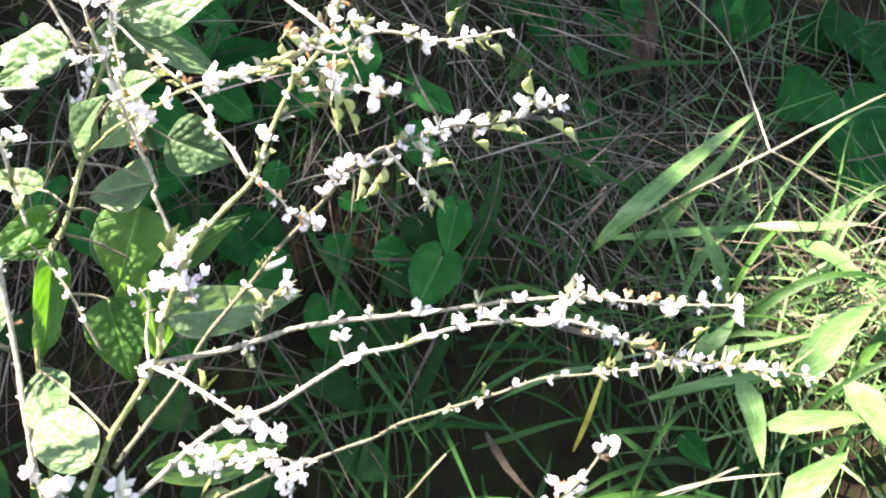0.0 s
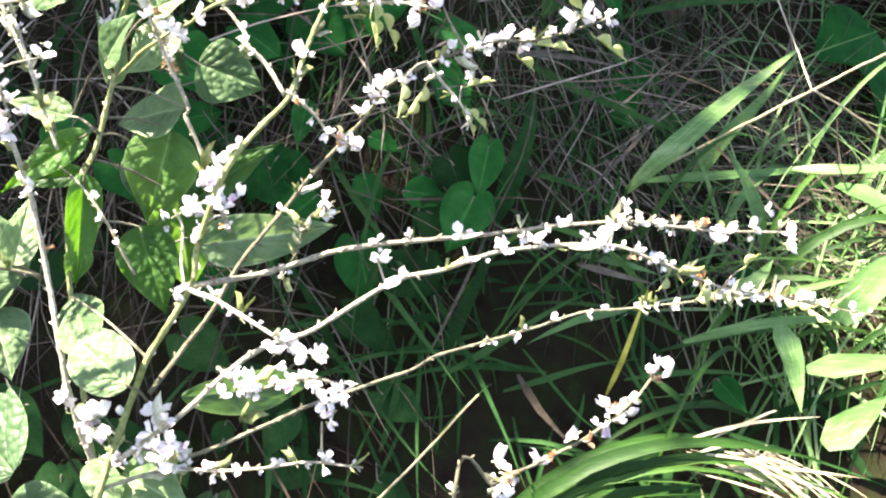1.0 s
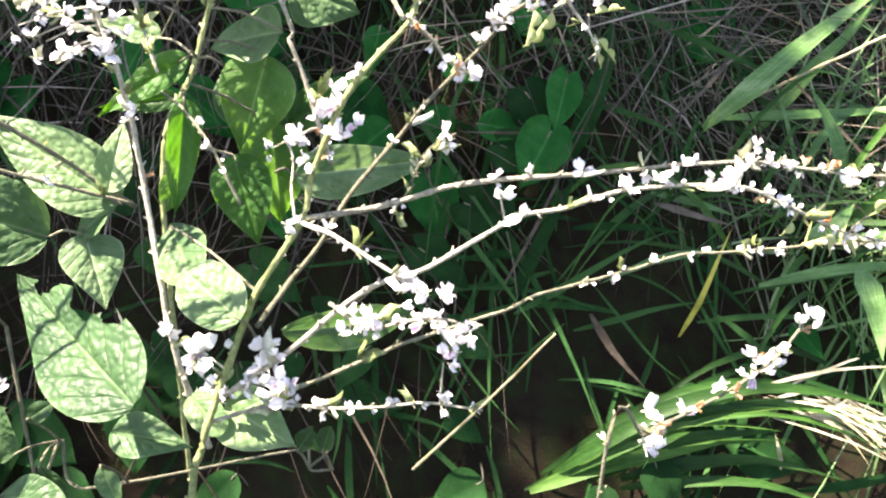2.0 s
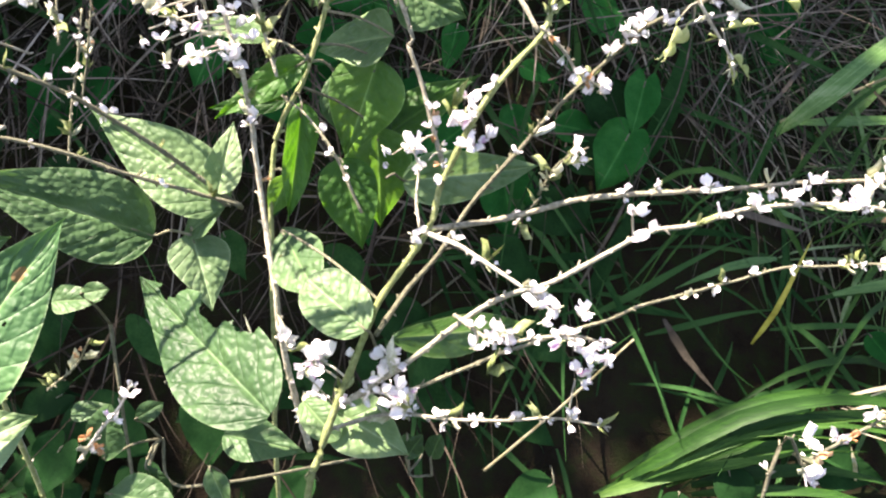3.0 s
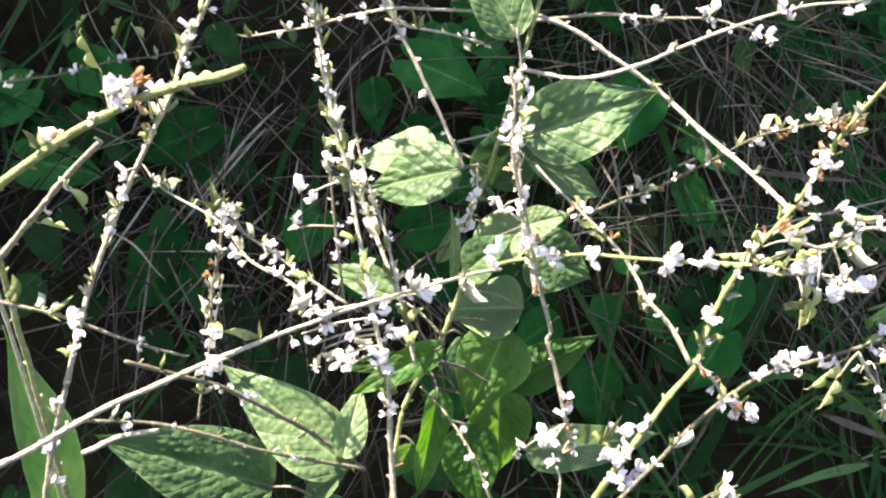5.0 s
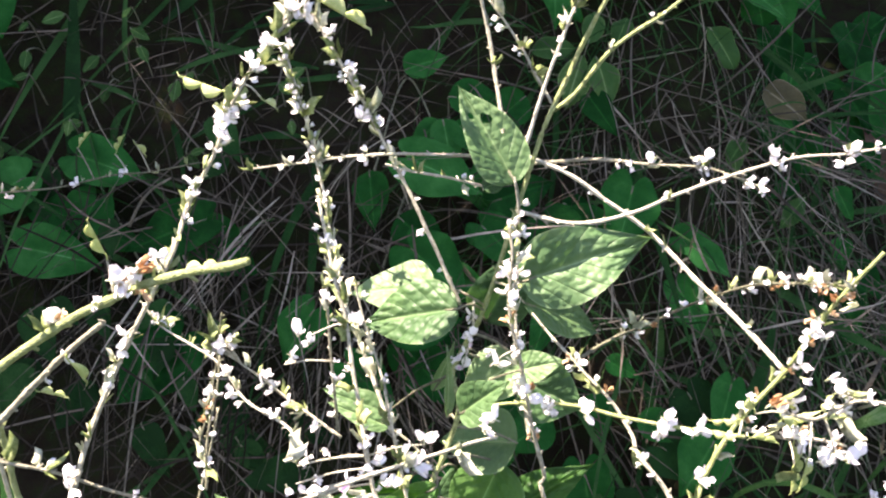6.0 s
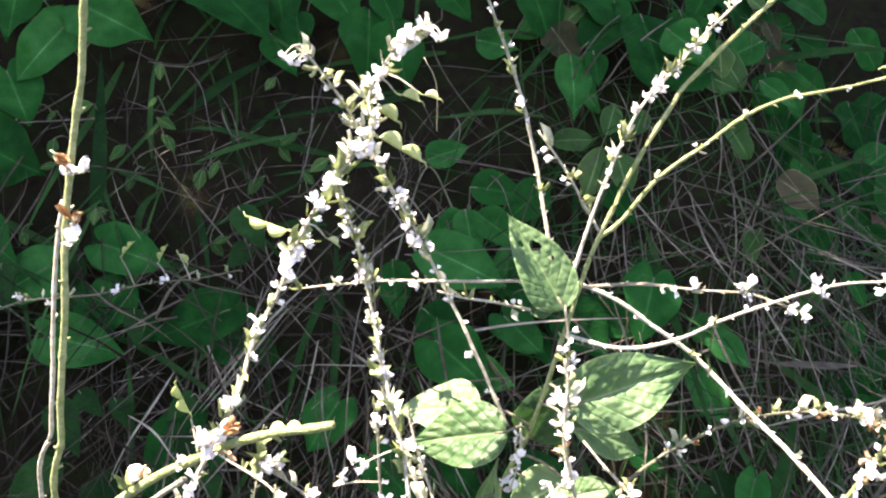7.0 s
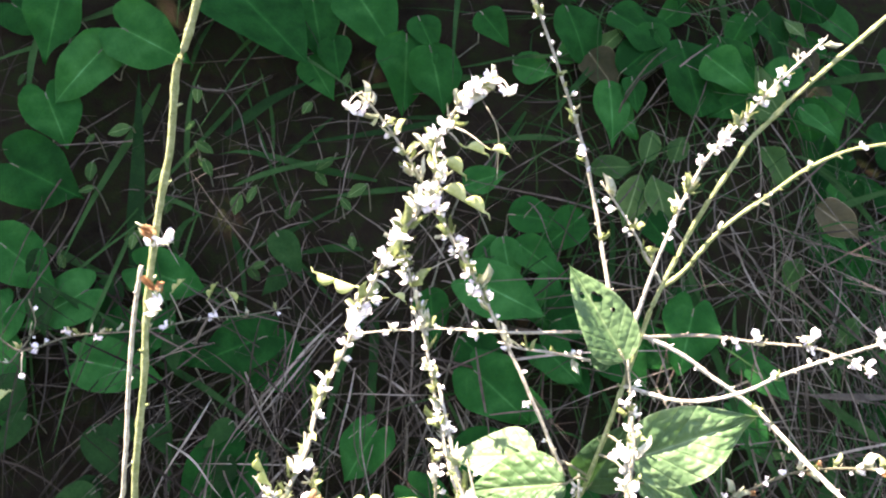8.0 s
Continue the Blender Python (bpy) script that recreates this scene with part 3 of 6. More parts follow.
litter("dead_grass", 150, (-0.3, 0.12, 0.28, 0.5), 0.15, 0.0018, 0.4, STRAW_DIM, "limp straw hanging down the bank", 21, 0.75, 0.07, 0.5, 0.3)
litter("dead_grass", 1000, (0.04, 1.2, 0.36, 0.58), 0.14, 0.0017, 0.3, STRAW, "tangled grey dead grass lying on the bank", 15, 0.6, 0.07, 0.5, 0.35)
litter("dead_grass", 560, (0.3, 1.2, 0.55, 1.0), 0.14, 0.0017, 0.3, STRAW, "tangled grey dead grass beside the shaded weeds", 25, 0.6, 0.06, 0.5, 0.35)
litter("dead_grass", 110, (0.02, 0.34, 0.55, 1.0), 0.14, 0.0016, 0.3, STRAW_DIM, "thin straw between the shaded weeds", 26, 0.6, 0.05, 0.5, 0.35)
litter("dead_grass", 260, (0.14, 1.2, 0.34, 0.8), 0.20, 0.0024, 0.5, STRAW, "long bleached straws leaning over the bank", 12, 0.3, 0.05, 0.6, 0.25)
litter("dead_grass", 105, (-0.55, -0.02, 0.34, 0.47), 0.16, 0.0017, 0.45, STRAW, "dull grey straw crossing between shaded leaves", 27, 0.7, 0.07, 0.5, 0.3)
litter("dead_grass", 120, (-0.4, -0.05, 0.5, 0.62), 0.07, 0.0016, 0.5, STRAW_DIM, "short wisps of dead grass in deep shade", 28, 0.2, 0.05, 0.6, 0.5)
litter("dead_grass", 110, (-0.34, -0.08, 0.33, 0.46), 0.13, 0.0018, 0.5, STRAW, "grey straw bent over the shaded leaves", 29, 0.8, 0.09, 0.6, 0.3)
litter("green_grass", 70, (-0.05, 0.3, 0.16, 0.34), 0.14, 0.0050, 0.6, BLADE_DARK, "slack green grass in the shade below the flowers", 24, 0.3, 0.04, 0.9, 0.3)
litter("green_grass", 420, (0.36, 1.0, 0.25, 0.45), 0.19, 0.0032, 0.8, BLADE, "fine green grass in dappled sun", 13, 0.2, 0.03, 1.0)
litter("green_grass", 260, (0.45, 1.2, 0.45, 0.8), 0.19, 0.0030, 0.7, BLADE, "fine green grass in dappled sun", 20, 0.2, 0.03, 1.0)
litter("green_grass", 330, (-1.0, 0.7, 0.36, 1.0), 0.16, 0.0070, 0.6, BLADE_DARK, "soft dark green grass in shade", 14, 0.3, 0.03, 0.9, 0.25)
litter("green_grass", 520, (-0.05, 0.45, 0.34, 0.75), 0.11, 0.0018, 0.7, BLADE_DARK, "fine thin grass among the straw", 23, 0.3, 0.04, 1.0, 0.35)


# an unseen tree beside the bank, added so that its crown shades the bank
def make_shade_tree():
    rnd = random.Random(4)
    root = Vector((-2.1, 2.4, slope(-2.1, 2.4)))
    tree = thing("tree", root, "unseen broadleaf tree added to shade the weedy bank", "tree")
    bm = bmesh.new()
    fork = Vector((-1.8, 1.7, 2.5))
    add_tube(bm, spline([root - Vector((0, 0, 0.1)), (-2.05, 2.1, 2.0), fork], 0.05), lambda t: 0.12 - 0.05 * t, 12)
    part("trunk", bm, BARK, tree, "grey ridged trunk")
    ends = [(-1.3, 0.7, 2.75), (-0.6, 0.9, 2.7), (-1.7, 0.7, 2.7), (-0.9, 1.7, 2.85), (-1.4, 2.3, 2.9), (-2.2, 1.1, 2.8), (-0.5, 2.0, 2.8)]
    for e in ends:
        bm = bmesh.new()
        e = Vector(e)
        add_tube(bm, spline([fork, (fork + e) / 2 + Vector((0, 0, 0.12)), e], 0.06), lambda t: 0.05 * (1 - t) + 0.008, 8)
        part("limb", bm, BARK, tree)
    verts, faces = [], []
    for _ in range(CROWN_LEAVES):
        c = Vector((rnd.uniform(*CROWN[0]), rnd.uniform(*CROWN[1]), rnd.uniform(*CROWN[2])))
        edge = CROWN_EDGE + 0.02 * noise.noise(Vector((c.x * 3, 0, 1))) + 0.012 * rnd.uniform(-1, 1)
        flat = c - SUN_FROM * ((c.z - 0.5) / SUN_FROM.z)
        if ((c.x + 1.2) / 1.5) ** 2 + ((c.y - 1.28) / 1.05) ** 2 > 1.15 or flat.y < edge or (flat.y < 0.515 - 0.5 * max(0.0, flat.x - 0.42) + 0.10 * noise.noise(flat * 9) and flat.x > 0.22 + 0.3 * max(0.0, flat.y - 0.3) + 0.08 * noise.noise(flat * 11)) or noise.noise(flat * 7.5) > CROWN_GAP:
            continue
        a, b = rnd.uniform(0, 6.283), rnd.uniform(-0.5, 0.5)
        d = Vector((math.cos(a), math.sin(a), b)).normalized()
        s = d.cross(Vector((rnd.uniform(-0.6, 0.6), rnd.uniform(-0.6, 0.6), 1))).normalized()
        L, o = rnd.uniform(0.06, 0.10) * (0.4 if flat.y < edge + 0.07 else 1.0), len(verts)
        up = d.cross(s) * 0.006
        verts += [c, c + d * L * 0.35 + s * L * 0.26 + up, c + d * L, c + d * L * 0.35 - s * L * 0.26 + up, c + d * L * 0.4]
        faces += [(o, o + 4, o + 1), (o + 1, o + 4, o + 2), (o, o + 3, o + 4), (o + 3, o + 2, o + 4)]
    me = bpy.data.meshes.new("crown")
    me.from_pydata(verts, [], faces)
    me.materials.append(CANOPY)
    part("crown", me, None, tree, "dense green leaves")


# crown edge and gaps are set by where sun and shade should fall
CROWN = ((-2.7, 0.3), (0.28, 2.28), (2.3, 3.0))
CROWN_LEAVES, CROWN_EDGE, CROWN_GAP = 20000, 0.185, 0.56
make_shade_tree()

# the flowering plant whose arching branches spread to one side
front = thing("flowering_plant", (-0.085, -0.05, 0.0), "tall wild legume with arching racemes of small pale flowers", "plant", "wild legumes on the bank")
_, s1 = stem("main_stem", front, [(-0.085, -0.05, -0.01), (-0.075, -0.058, 0.2), (-0.054, -0.050, 0.385), (-0.045, -0.043, 0.422), (-0.038, -0.034, 0.439), (-0.028, -0.022, 0.459), (-0.018, -0.010, 0.477), (0.000, 0.000, 0.500), (0.006, 0.005, 0.519), (0.022, 0.012, 0.549), (0.035, 0.026, 0.559), (0.046, 0.036, 0.567), (0.053, 0.050, 0.580), (0.064, 0.060, 0.598), (0.081, 0.070, 0.616), (0.092, 0.070, 0.647), (0.105, 0.070, 0.672)], 0.0030, 0.0009, STEM, "olive green main stem", 0.02, 1)
b1o, b1 = stem("branch", front, [(0.000, 0.000, 0.501), (0.033, 0.006, 0.502), (0.061, 0.008, 0.509), (0.094, 0.008, 0.511), (0.113, 0.014, 0.508), (0.141, 0.020, 0.506), (0.158, 0.020, 0.507), (0.186, 0.020, 0.507), (0.209, 0.020, 0.502), (0.235, 0.020, 0.498), (0.259, 0.020, 0.496)], 0.0014, 0.0006, BRANCH, "pale hairy branch", 0.010, 2)
b2o, b2 = stem("branch", front, [(-0.038, -0.034, 0.438), (-0.010, -0.024, 0.452), (0.014, -0.020, 0.472), (0.029, -0.018, 0.481), (0.049, -0.014, 0.485), (0.072, -0.010, 0.497), (0.087, -0.004, 0.501), (0.104, -0.003, 0.503), (0.130, 0.004, 0.506), (0.174, 0.006, 0.504), (0.197, 0.01, 0.492), (0.229, 0.015, 0.473), (0.262, 0.02, 0.461), (0.288, 0.02, 0.456)], 0.0014, 0.0006, BRANCH, "pale hairy branch", 0.010, 3)
b3o, b3 = stem("branch", front, [(-0.001, 0.000, 0.500), (0.013, -0.012, 0.501), (0.026, -0.020, 0.496), (0.037, -0.028, 0.492), (0.047, -0.036, 0.487)], 0.0012, 0.0007, BRANCH, "", 0.009, 4)
# b4 takes the darker twig colour to stand for the shadow on it
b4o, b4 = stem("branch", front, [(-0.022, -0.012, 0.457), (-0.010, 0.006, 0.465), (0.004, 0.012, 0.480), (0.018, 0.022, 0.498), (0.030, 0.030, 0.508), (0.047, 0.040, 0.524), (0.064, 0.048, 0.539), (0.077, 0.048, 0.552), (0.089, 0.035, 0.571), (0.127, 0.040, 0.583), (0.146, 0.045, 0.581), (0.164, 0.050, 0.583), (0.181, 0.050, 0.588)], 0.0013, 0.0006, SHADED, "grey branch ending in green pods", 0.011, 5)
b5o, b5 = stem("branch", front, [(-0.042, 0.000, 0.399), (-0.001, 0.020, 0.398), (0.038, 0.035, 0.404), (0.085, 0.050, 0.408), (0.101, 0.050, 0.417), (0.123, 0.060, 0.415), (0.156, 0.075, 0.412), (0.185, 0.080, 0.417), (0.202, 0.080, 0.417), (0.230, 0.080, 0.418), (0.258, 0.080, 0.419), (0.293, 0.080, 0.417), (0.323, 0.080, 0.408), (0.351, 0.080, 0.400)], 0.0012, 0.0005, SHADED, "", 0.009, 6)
b6o, b6 = stem("branch", front, [(-0.037, -0.033, 0.440), (-0.019, -0.030, 0.443), (-0.010, -0.035, 0.439)], 0.0010, 0.0006, BRANCH, "", 0.006, 7)
b7o, b7 = stem("branch", front, [(0.010, -0.020, 0.474), (0.025, -0.040, 0.478), (0.039, -0.050, 0.488), (0.051, -0.055, 0.493), (0.061, -0.055, 0.490)], 0.0010, 0.0006, BRANCH, "", 0.006, 8)
b8o, b8 = stem("branch", front, [(-0.042, -0.038, 0.430), (-0.017, -0.030, 0.430), (0.006, -0.040, 0.437), (0.026, -0.050, 0.446), (0.046, -0.055, 0.452), (0.067, -0.060, 0.452)], 0.0010, 0.0005, BRANCH, "", 0.006, 9)
b9o, b9 = stem("branch", front, [(0.008, 0.060, 0.491), (0.003, 0.066, 0.509), (-0.001, 0.072, 0.526), (-0.007, 0.078, 0.544), (-0.005, 0.080, 0.546), (-0.013, 0.085, 0.574), (-0.019, 0.090, 0.601), (-0.025, 0.095, 0.624), (-0.025, 0.100, 0.646), (-0.027, 0.105, 0.658)], 0.0012, 0.0008, BRANCH, "", 0.010, 10)
b10o, b10 = stem("branch", front, [(0.044, 0.036, 0.567), (0.037, 0.045, 0.577), (0.027, 0.055, 0.585), (0.027, 0.070, 0.582), (0.019, 0.078, 0.591), (0.008, 0.085, 0.600), (-0.005, 0.100, 0.606), (-0.014, 0.110, 0.612)], 0.0011, 0.0006, BRANCH, "", 0.008, 11)
b11o, b11 = stem("branch", front, [(0.045, 0.036, 0.569), (0.055, 0.036, 0.558), (0.060, 0.036, 0.550), (0.070, 0.036, 0.543)], 0.0009, 0.0006, BRANCH, "", 0.006, 12)
b12o, b12 = stem("branch", front, [(0.044, 0.008, 0.511), (0.047, 0.008, 0.518), (0.052, 0.008, 0.526), (0.062, 0.008, 0.532)], 0.0007, 0.0005, SHADED, "", 0.006, 13)
b13o, b13 = stem("branch", front, [(-0.003, 0.004, 0.499), (-0.004, 0.012, 0.507), (-0.003, 0.020, 0.518), (-0.005, 0.020, 0.526)], 0.0007, 0.0005, BRANCH, "", 0.008, 14)
b14o, b14 = stem("branch", front, [(0.045, 0.008, 0.510), (0.037, 0.008, 0.499), (0.035, 0.008, 0.493)], 0.0006, 0.0004, SHADED, "", 0.006, 15)
b15o, b15 = stem("branch", front, [(0.102, 0.030, 0.580), (0.108, 0.030, 0.571), (0.116, 0.030, 0.560), (0.120, 0.030, 0.551)], 0.0008, 0.0005, BRANCH, "", 0.006, 16)
b16o, b16 = stem("branch", front, [(-0.195, -0.045, 0.579), (-0.175, -0.036, 0.586), (-0.16, -0.027, 0.591), (-0.141, -0.02, 0.598), (-0.12, -0.012, 0.604), (-0.106, -0.007, 0.608), (-0.091, 0.0, 0.611), (-0.075, 0.007, 0.613), (-0.06, 0.014, 0.614), (-0.041, 0.024, 0.614), (-0.035, 0.028, 0.613), (-0.03, 0.031, 0.612)], 0.0012, 0.0007, BRANCH, "long pale branch crossing in front", 0.022, 17)
b20o, b20 = stem("branch", front, [(0.059, 0.036, 0.613), (0.05, 0.04, 0.611), (0.035, 0.048, 0.606), (0.018, 0.062, 0.598), (0.009, 0.074, 0.591), (0.001, 0.084, 0.584), (-0.007, 0.09, 0.58), (-0.016, 0.096, 0.574), (-0.026, 0.102, 0.567), (-0.035, 0.107, 0.559), (-0.043, 0.11, 0.552)], 0.0008, 0.0009, STEM, "thin green branch running back to the leafy stem", 0.014, 43)
b17o, b17 = stem("branch", front, [(0.067, 0.060, 0.596), (0.078, 0.055, 0.597), (0.093, 0.055, 0.597), (0.106, 0.055, 0.594)], 0.0010, 0.0006, BRANCH, "", 0.006, 18)
b18o, b18 = stem("branch", front, [(0.010, 0.120, 0.581), (0.028, 0.140, 0.579), (0.048, 0.160, 0.574), (0.071, 0.160, 0.589), (0.083, 0.130, 0.618), (0.095, 0.100, 0.639), (0.101, 0.075, 0.654)], 0.0009, 0.0006, SHADED, "", 0.006, 19)

b19o, b19 = stem("branch", front, [(0.074, 0.040, 0.621), (0.086, 0.044, 0.616), (0.098, 0.046, 0.623), (0.109, 0.046, 0.623), (0.125, 0.046, 0.619), (0.141, 0.046, 0.620), (0.157, 0.046, 0.622)], 0.0009, 0.0005, BRANCH, "", 0.006, 20)

# its flowers where they show best
raceme(b19o, b19, 0.3, 1.0, 0.0045, "fbcfb", 44, 1.05)
bloom(b19o, [(0.071, 0.040, 0.624), (0.076, 0.040, 0.609), (0.085, 0.040, 0.609), (0.094, 0.040, 0.604), (0.099, 0.040, 0.611), (0.082, 0.040, 0.602), (0.093, 0.045, 0.628), (0.088, 0.045, 0.632)], "fwcb", 45, 1.15, 0.006, 3)
pods(b19o, [((0.066, 0.030, 0.630), (0.072, 0.030, 0.621), 1), ((0.083, 0.035, 0.606), (0.082, 0.035, 0.588), 2), ((0.130, 0.044, 0.622), (0.135, 0.044, 0.633), 1), ((0.130, 0.044, 0.619), (0.139, 0.044, 0.612), 1), ((0.146, 0.044, 0.618), (0.154, 0.044, 0.610), 1), ((0.088, 0.040, 0.618), (0.098, 0.040, 0.618), 2), ((0.057, 0.030, 0.619), (0.069, 0.030, 0.615), 2)])
pods(b4o, [((0.172, 0.050, 0.582), (0.188, 0.050, 0.567), 2), ((0.144, 0.050, 0.578), (0.163, 0.050, 0.572), 2), ((0.141, 0.050, 0.574), (0.149, 0.050, 0.565), 1), ((0.117, 0.045, 0.563), (0.132, 0.045, 0.564), 2), ((0.104, 0.040, 0.569), (0.091, 0.040, 0.553), 2), ((0.168, 0.050, 0.588), (0.166, 0.050, 0.604), 1)])
bloom(b4o, [(0.143, 0.048, 0.585), (0.131, 0.048, 0.583), (0.124, 0.046, 0.578), (0.156, 0.048, 0.584), (0.164, 0.048, 0.589), (0.169, 0.050, 0.589), (0.179, 0.050, 0.586), (0.182, 0.050, 0.584), (0.121, 0.046, 0.568), (0.094, 0.030, 0.570), (0.084, 0.030, 0.563)], "ffb", 46, 1.25)
bloom(b1o, [(0.112, 0.008, 0.512), (0.128, 0.010, 0.513), (0.158, 0.014, 0.512), (0.201, 0.014, 0.507), (0.244, 0.014, 0.504), (0.258, 0.014, 0.497)], seed=31, size=1.25)
bloom(b1o, [(0.141, 0.008, 0.511), (0.172, 0.014, 0.502), (0.186, 0.014, 0.513), (0.222, 0.014, 0.503), (0.253, 0.014, 0.502)], "fffmb", 32, 1.15, 0.006, 3)
bloom(b2o, [(0.087, -0.010, 0.508), (0.117, -0.008, 0.511), (0.130, -0.004, 0.509), (0.015, -0.030, 0.482), (0.048, -0.025, 0.492), (0.077, -0.010, 0.515), (0.167, 0.000, 0.510)], seed=33, size=1.3)
bloom(b3o, [(0.044, -0.030, 0.498), (0.046, -0.040, 0.493), (-0.010, -0.004, 0.502)], seed=34, size=1.3)
bloom(b6o, [(-0.020, -0.030, 0.454), (-0.013, -0.032, 0.447), (-0.011, -0.035, 0.434), (-0.004, -0.035, 0.442), (-0.017, -0.030, 0.459)], "fffmc", 35, 1.2, 0.007, 4)
bloom(b7o, [(0.047, -0.055, 0.496), (0.056, -0.055, 0.490), (0.059, -0.055, 0.485), (0.026, -0.045, 0.483), (0.019, -0.045, 0.476), (0.053, -0.055, 0.472)], "ffmmbc", 36, 1.15, 0.007, 4)
bloom(b9o, [(-0.009, 0.050, 0.508), (-0.015, 0.050, 0.506), (0.001, 0.050, 0.503), (-0.003, 0.050, 0.511)], "fffmb", 37, 1.15, 0.005, 2)
bloom(s1 and front, [(0.015, 0.012, 0.549), (0.013, 0.008, 0.542), (0.018, 0.008, 0.537)], "fmfmc", 38, 1.2, 0.006, 4)
bloom(b11o, [(0.062, 0.036, 0.536), (0.051, 0.044, 0.583), (0.071, 0.034, 0.544), (0.073, 0.044, 0.555), (0.081, 0.040, 0.564), (0.084, 0.040, 0.566)], "f", 39, 1.15)
bloom(b16o, [(-0.125, -0.003, 0.603), (-0.055, 0.005, 0.618), (-0.030, 0.030, 0.614)], "ff", 40, 1.2, 0.004, 2)
bloom(b20o, [(0.034, 0.047, 0.607), (0.032, 0.047, 0.606), (0.044, 0.04, 0.612), (0.009, 0.072, 0.589), (-0.009, 0.088, 0.581), (-0.006, 0.088, 0.578)], "f", 44, 1.1, 0.003, 2)
pods(b20o, [((0.057, 0.034, 0.615), (0.046, 0.036, 0.615), 2)])
bloom(b17o, [(0.075, 0.050, 0.608), (0.086, 0.050, 0.603), (0.097, 0.050, 0.592), (0.103, 0.050, 0.596), (0.085, 0.064, 0.620), (0.088, 0.064, 0.639), (0.092, 0.064, 0.657), (0.084, 0.064, 0.645)], "fffwcb", 41, 1.15, 0.006, 2)
bloom(b16o, [(0.069, 0.040, 0.567), (0.078, 0.040, 0.577), (0.071, 0.030, 0.543), (0.056, 0.030, 0.546)], "f", 42, 1.2)
raceme(b1o, b1, 0.30, 0.7, 0.014, "fbccfm", 51)
raceme(b1o, b1, 0.7, 1.0, 0.007, "fbcccbw", 151)
raceme(b2o, b2, 0.45, 1.0, 0.015, "fbcb", 52)
raceme(b2o, b2, 0.60, 1.0, 0.0042, "fbcccfbw", 66)
pods(b2o, [((0.202, 0.012, 0.494), (0.205, 0.012, 0.485), 1), ((0.218, 0.012, 0.473), (0.223, 0.012, 0.457), 1), ((0.226, 0.012, 0.469), (0.235, 0.012, 0.456), 1), ((0.205, 0.012, 0.484), (0.199, 0.012, 0.474), 1), ((0.236, 0.012, 0.483), (0.245, 0.012, 0.491), 1)])
raceme(b3o, b3, 0.25, 1.0, 0.012, "bcf", 53)
raceme(b4o, b4, 0.35, 0.7, 0.018, "bfc", 54)
raceme(b4o, b4, 0.68, 1.0, 0.007, "fbccfb", 55)
raceme(b5o, b5, 0.45, 0.72, 0.012, "bcf", 56)
raceme(b5o, b5, 0.66, 1.0, 0.006, "fbcmfp", 57, 1.0)
raceme(b6o, b6, 0.0, 1.0, 0.004, "fmfc", 58)
raceme(b7o, b7, 0.3, 1.0, 0.005, "fmbcf", 59)
raceme(b8o, b8, 0.25, 1.0, 0.006, "fbccf", 60)
raceme(b9o, b9, 0.02, 0.18, 0.006, "fmbw", 61)
raceme(b9o, b9, 0.45, 1.0, 0.008, "fbcwf", 62)
raceme(b10o, b10, 0.2, 1.0, 0.010, "fbcw", 63)
raceme(b11o, b11, 0.1, 1.0, 0.007, "fwbc", 64)
raceme(b12o, b12, 0.1, 1.0, 0.0035, "cbccfc", 65, 1.1)
raceme(b14o, b14, 0.2, 1.0, 0.004, "bcfc", 67, 1.0)
raceme(b15o, b15, 0.2, 1.0, 0.007, "bcf", 68, 0.9)
raceme(b16o, b16, 0.55, 0.98, 0.016, "fbccf", 69)
raceme(b17o, b17, 0.0, 1.0, 0.005, "fwcbf", 70)
raceme(b18o, b18, 0.2, 1.0, 0.006, "fbccw", 71)
raceme(front, s1, 0.62, 0.84, 0.022, "fbc", 72)
raceme(front, s1, 0.84, 1.0, 0.008, "fbcw", 73)
pods(b4o, [((0.116, 0.030, 0.559), (0.120, 0.030, 0.546), 2), ((0.121, 0.030, 0.563), (0.130, 0.030, 0.550), 2), ((0.081, 0.040, 0.597), (0.082, 0.040, 0.582), 2)])
pods(b17o, [((0.093, 0.020, 0.578), (0.088, 0.020, 0.561), 2), ((0.084, 0.050, 0.594), (0.089, 0.050, 0.574), 2), ((0.077, 0.050, 0.607), (0.090, 0.050, 0.610), 2), ((0.066, 0.050, 0.612), (0.062, 0.050, 0.622), 1), ((0.062, 0.050, 0.609), (0.049, 0.050, 0.609), 2), ((0.088, 0.050, 0.612), (0.091, 0.050, 0.623), 2)])

bloom(front, [(-0.076, 0.000, 0.453), (-0.072, 0.000, 0.454), (-0.056, 0.000, 0.425), (-0.109, 0.020, 0.432), (-0.114, 0.000, 0.382)], "fm", 43, 1.5, 0.003, 2)

# its leaves
leaf(front, (-0.024, -0.028, 0.474), (-0.049, -0.004, 0.482), 0.70, LEAF, "round", (0.1, -0.65, 0.72), fold=0.1, curl=0.05, quilt=0.03, label="pale round leaf", stalk=(-0.022, -0.015, 0.453))
leaf(front, (-0.012, 0.080, 0.474), (0.057, 0.092, 0.471), 0.40, LEAF, "ovate", (0.75,-0.6,0.12), fold=0.2, stalk=(-0.019, 0.065, 0.485))
leaf(front, (-0.017, 0.013, 0.433), (0.047, 0.037, 0.415), 0.34, LEAF, "lance", (0.35,-0.9,0.05), fold=0.3, label="narrow leaf shaded by the branch above")
leaf(front, (-0.066, 0.045, 0.471), (-0.047, 0.002, 0.468), 0.55, LEAF_PALE, "elliptic", (-0.3, -0.45, 0.85), fold=0.12, curl=0.02, label="pale elliptic leaf striped with stem shadows", stalk=near(s1, (-0.066, 0.045, 0.471)))
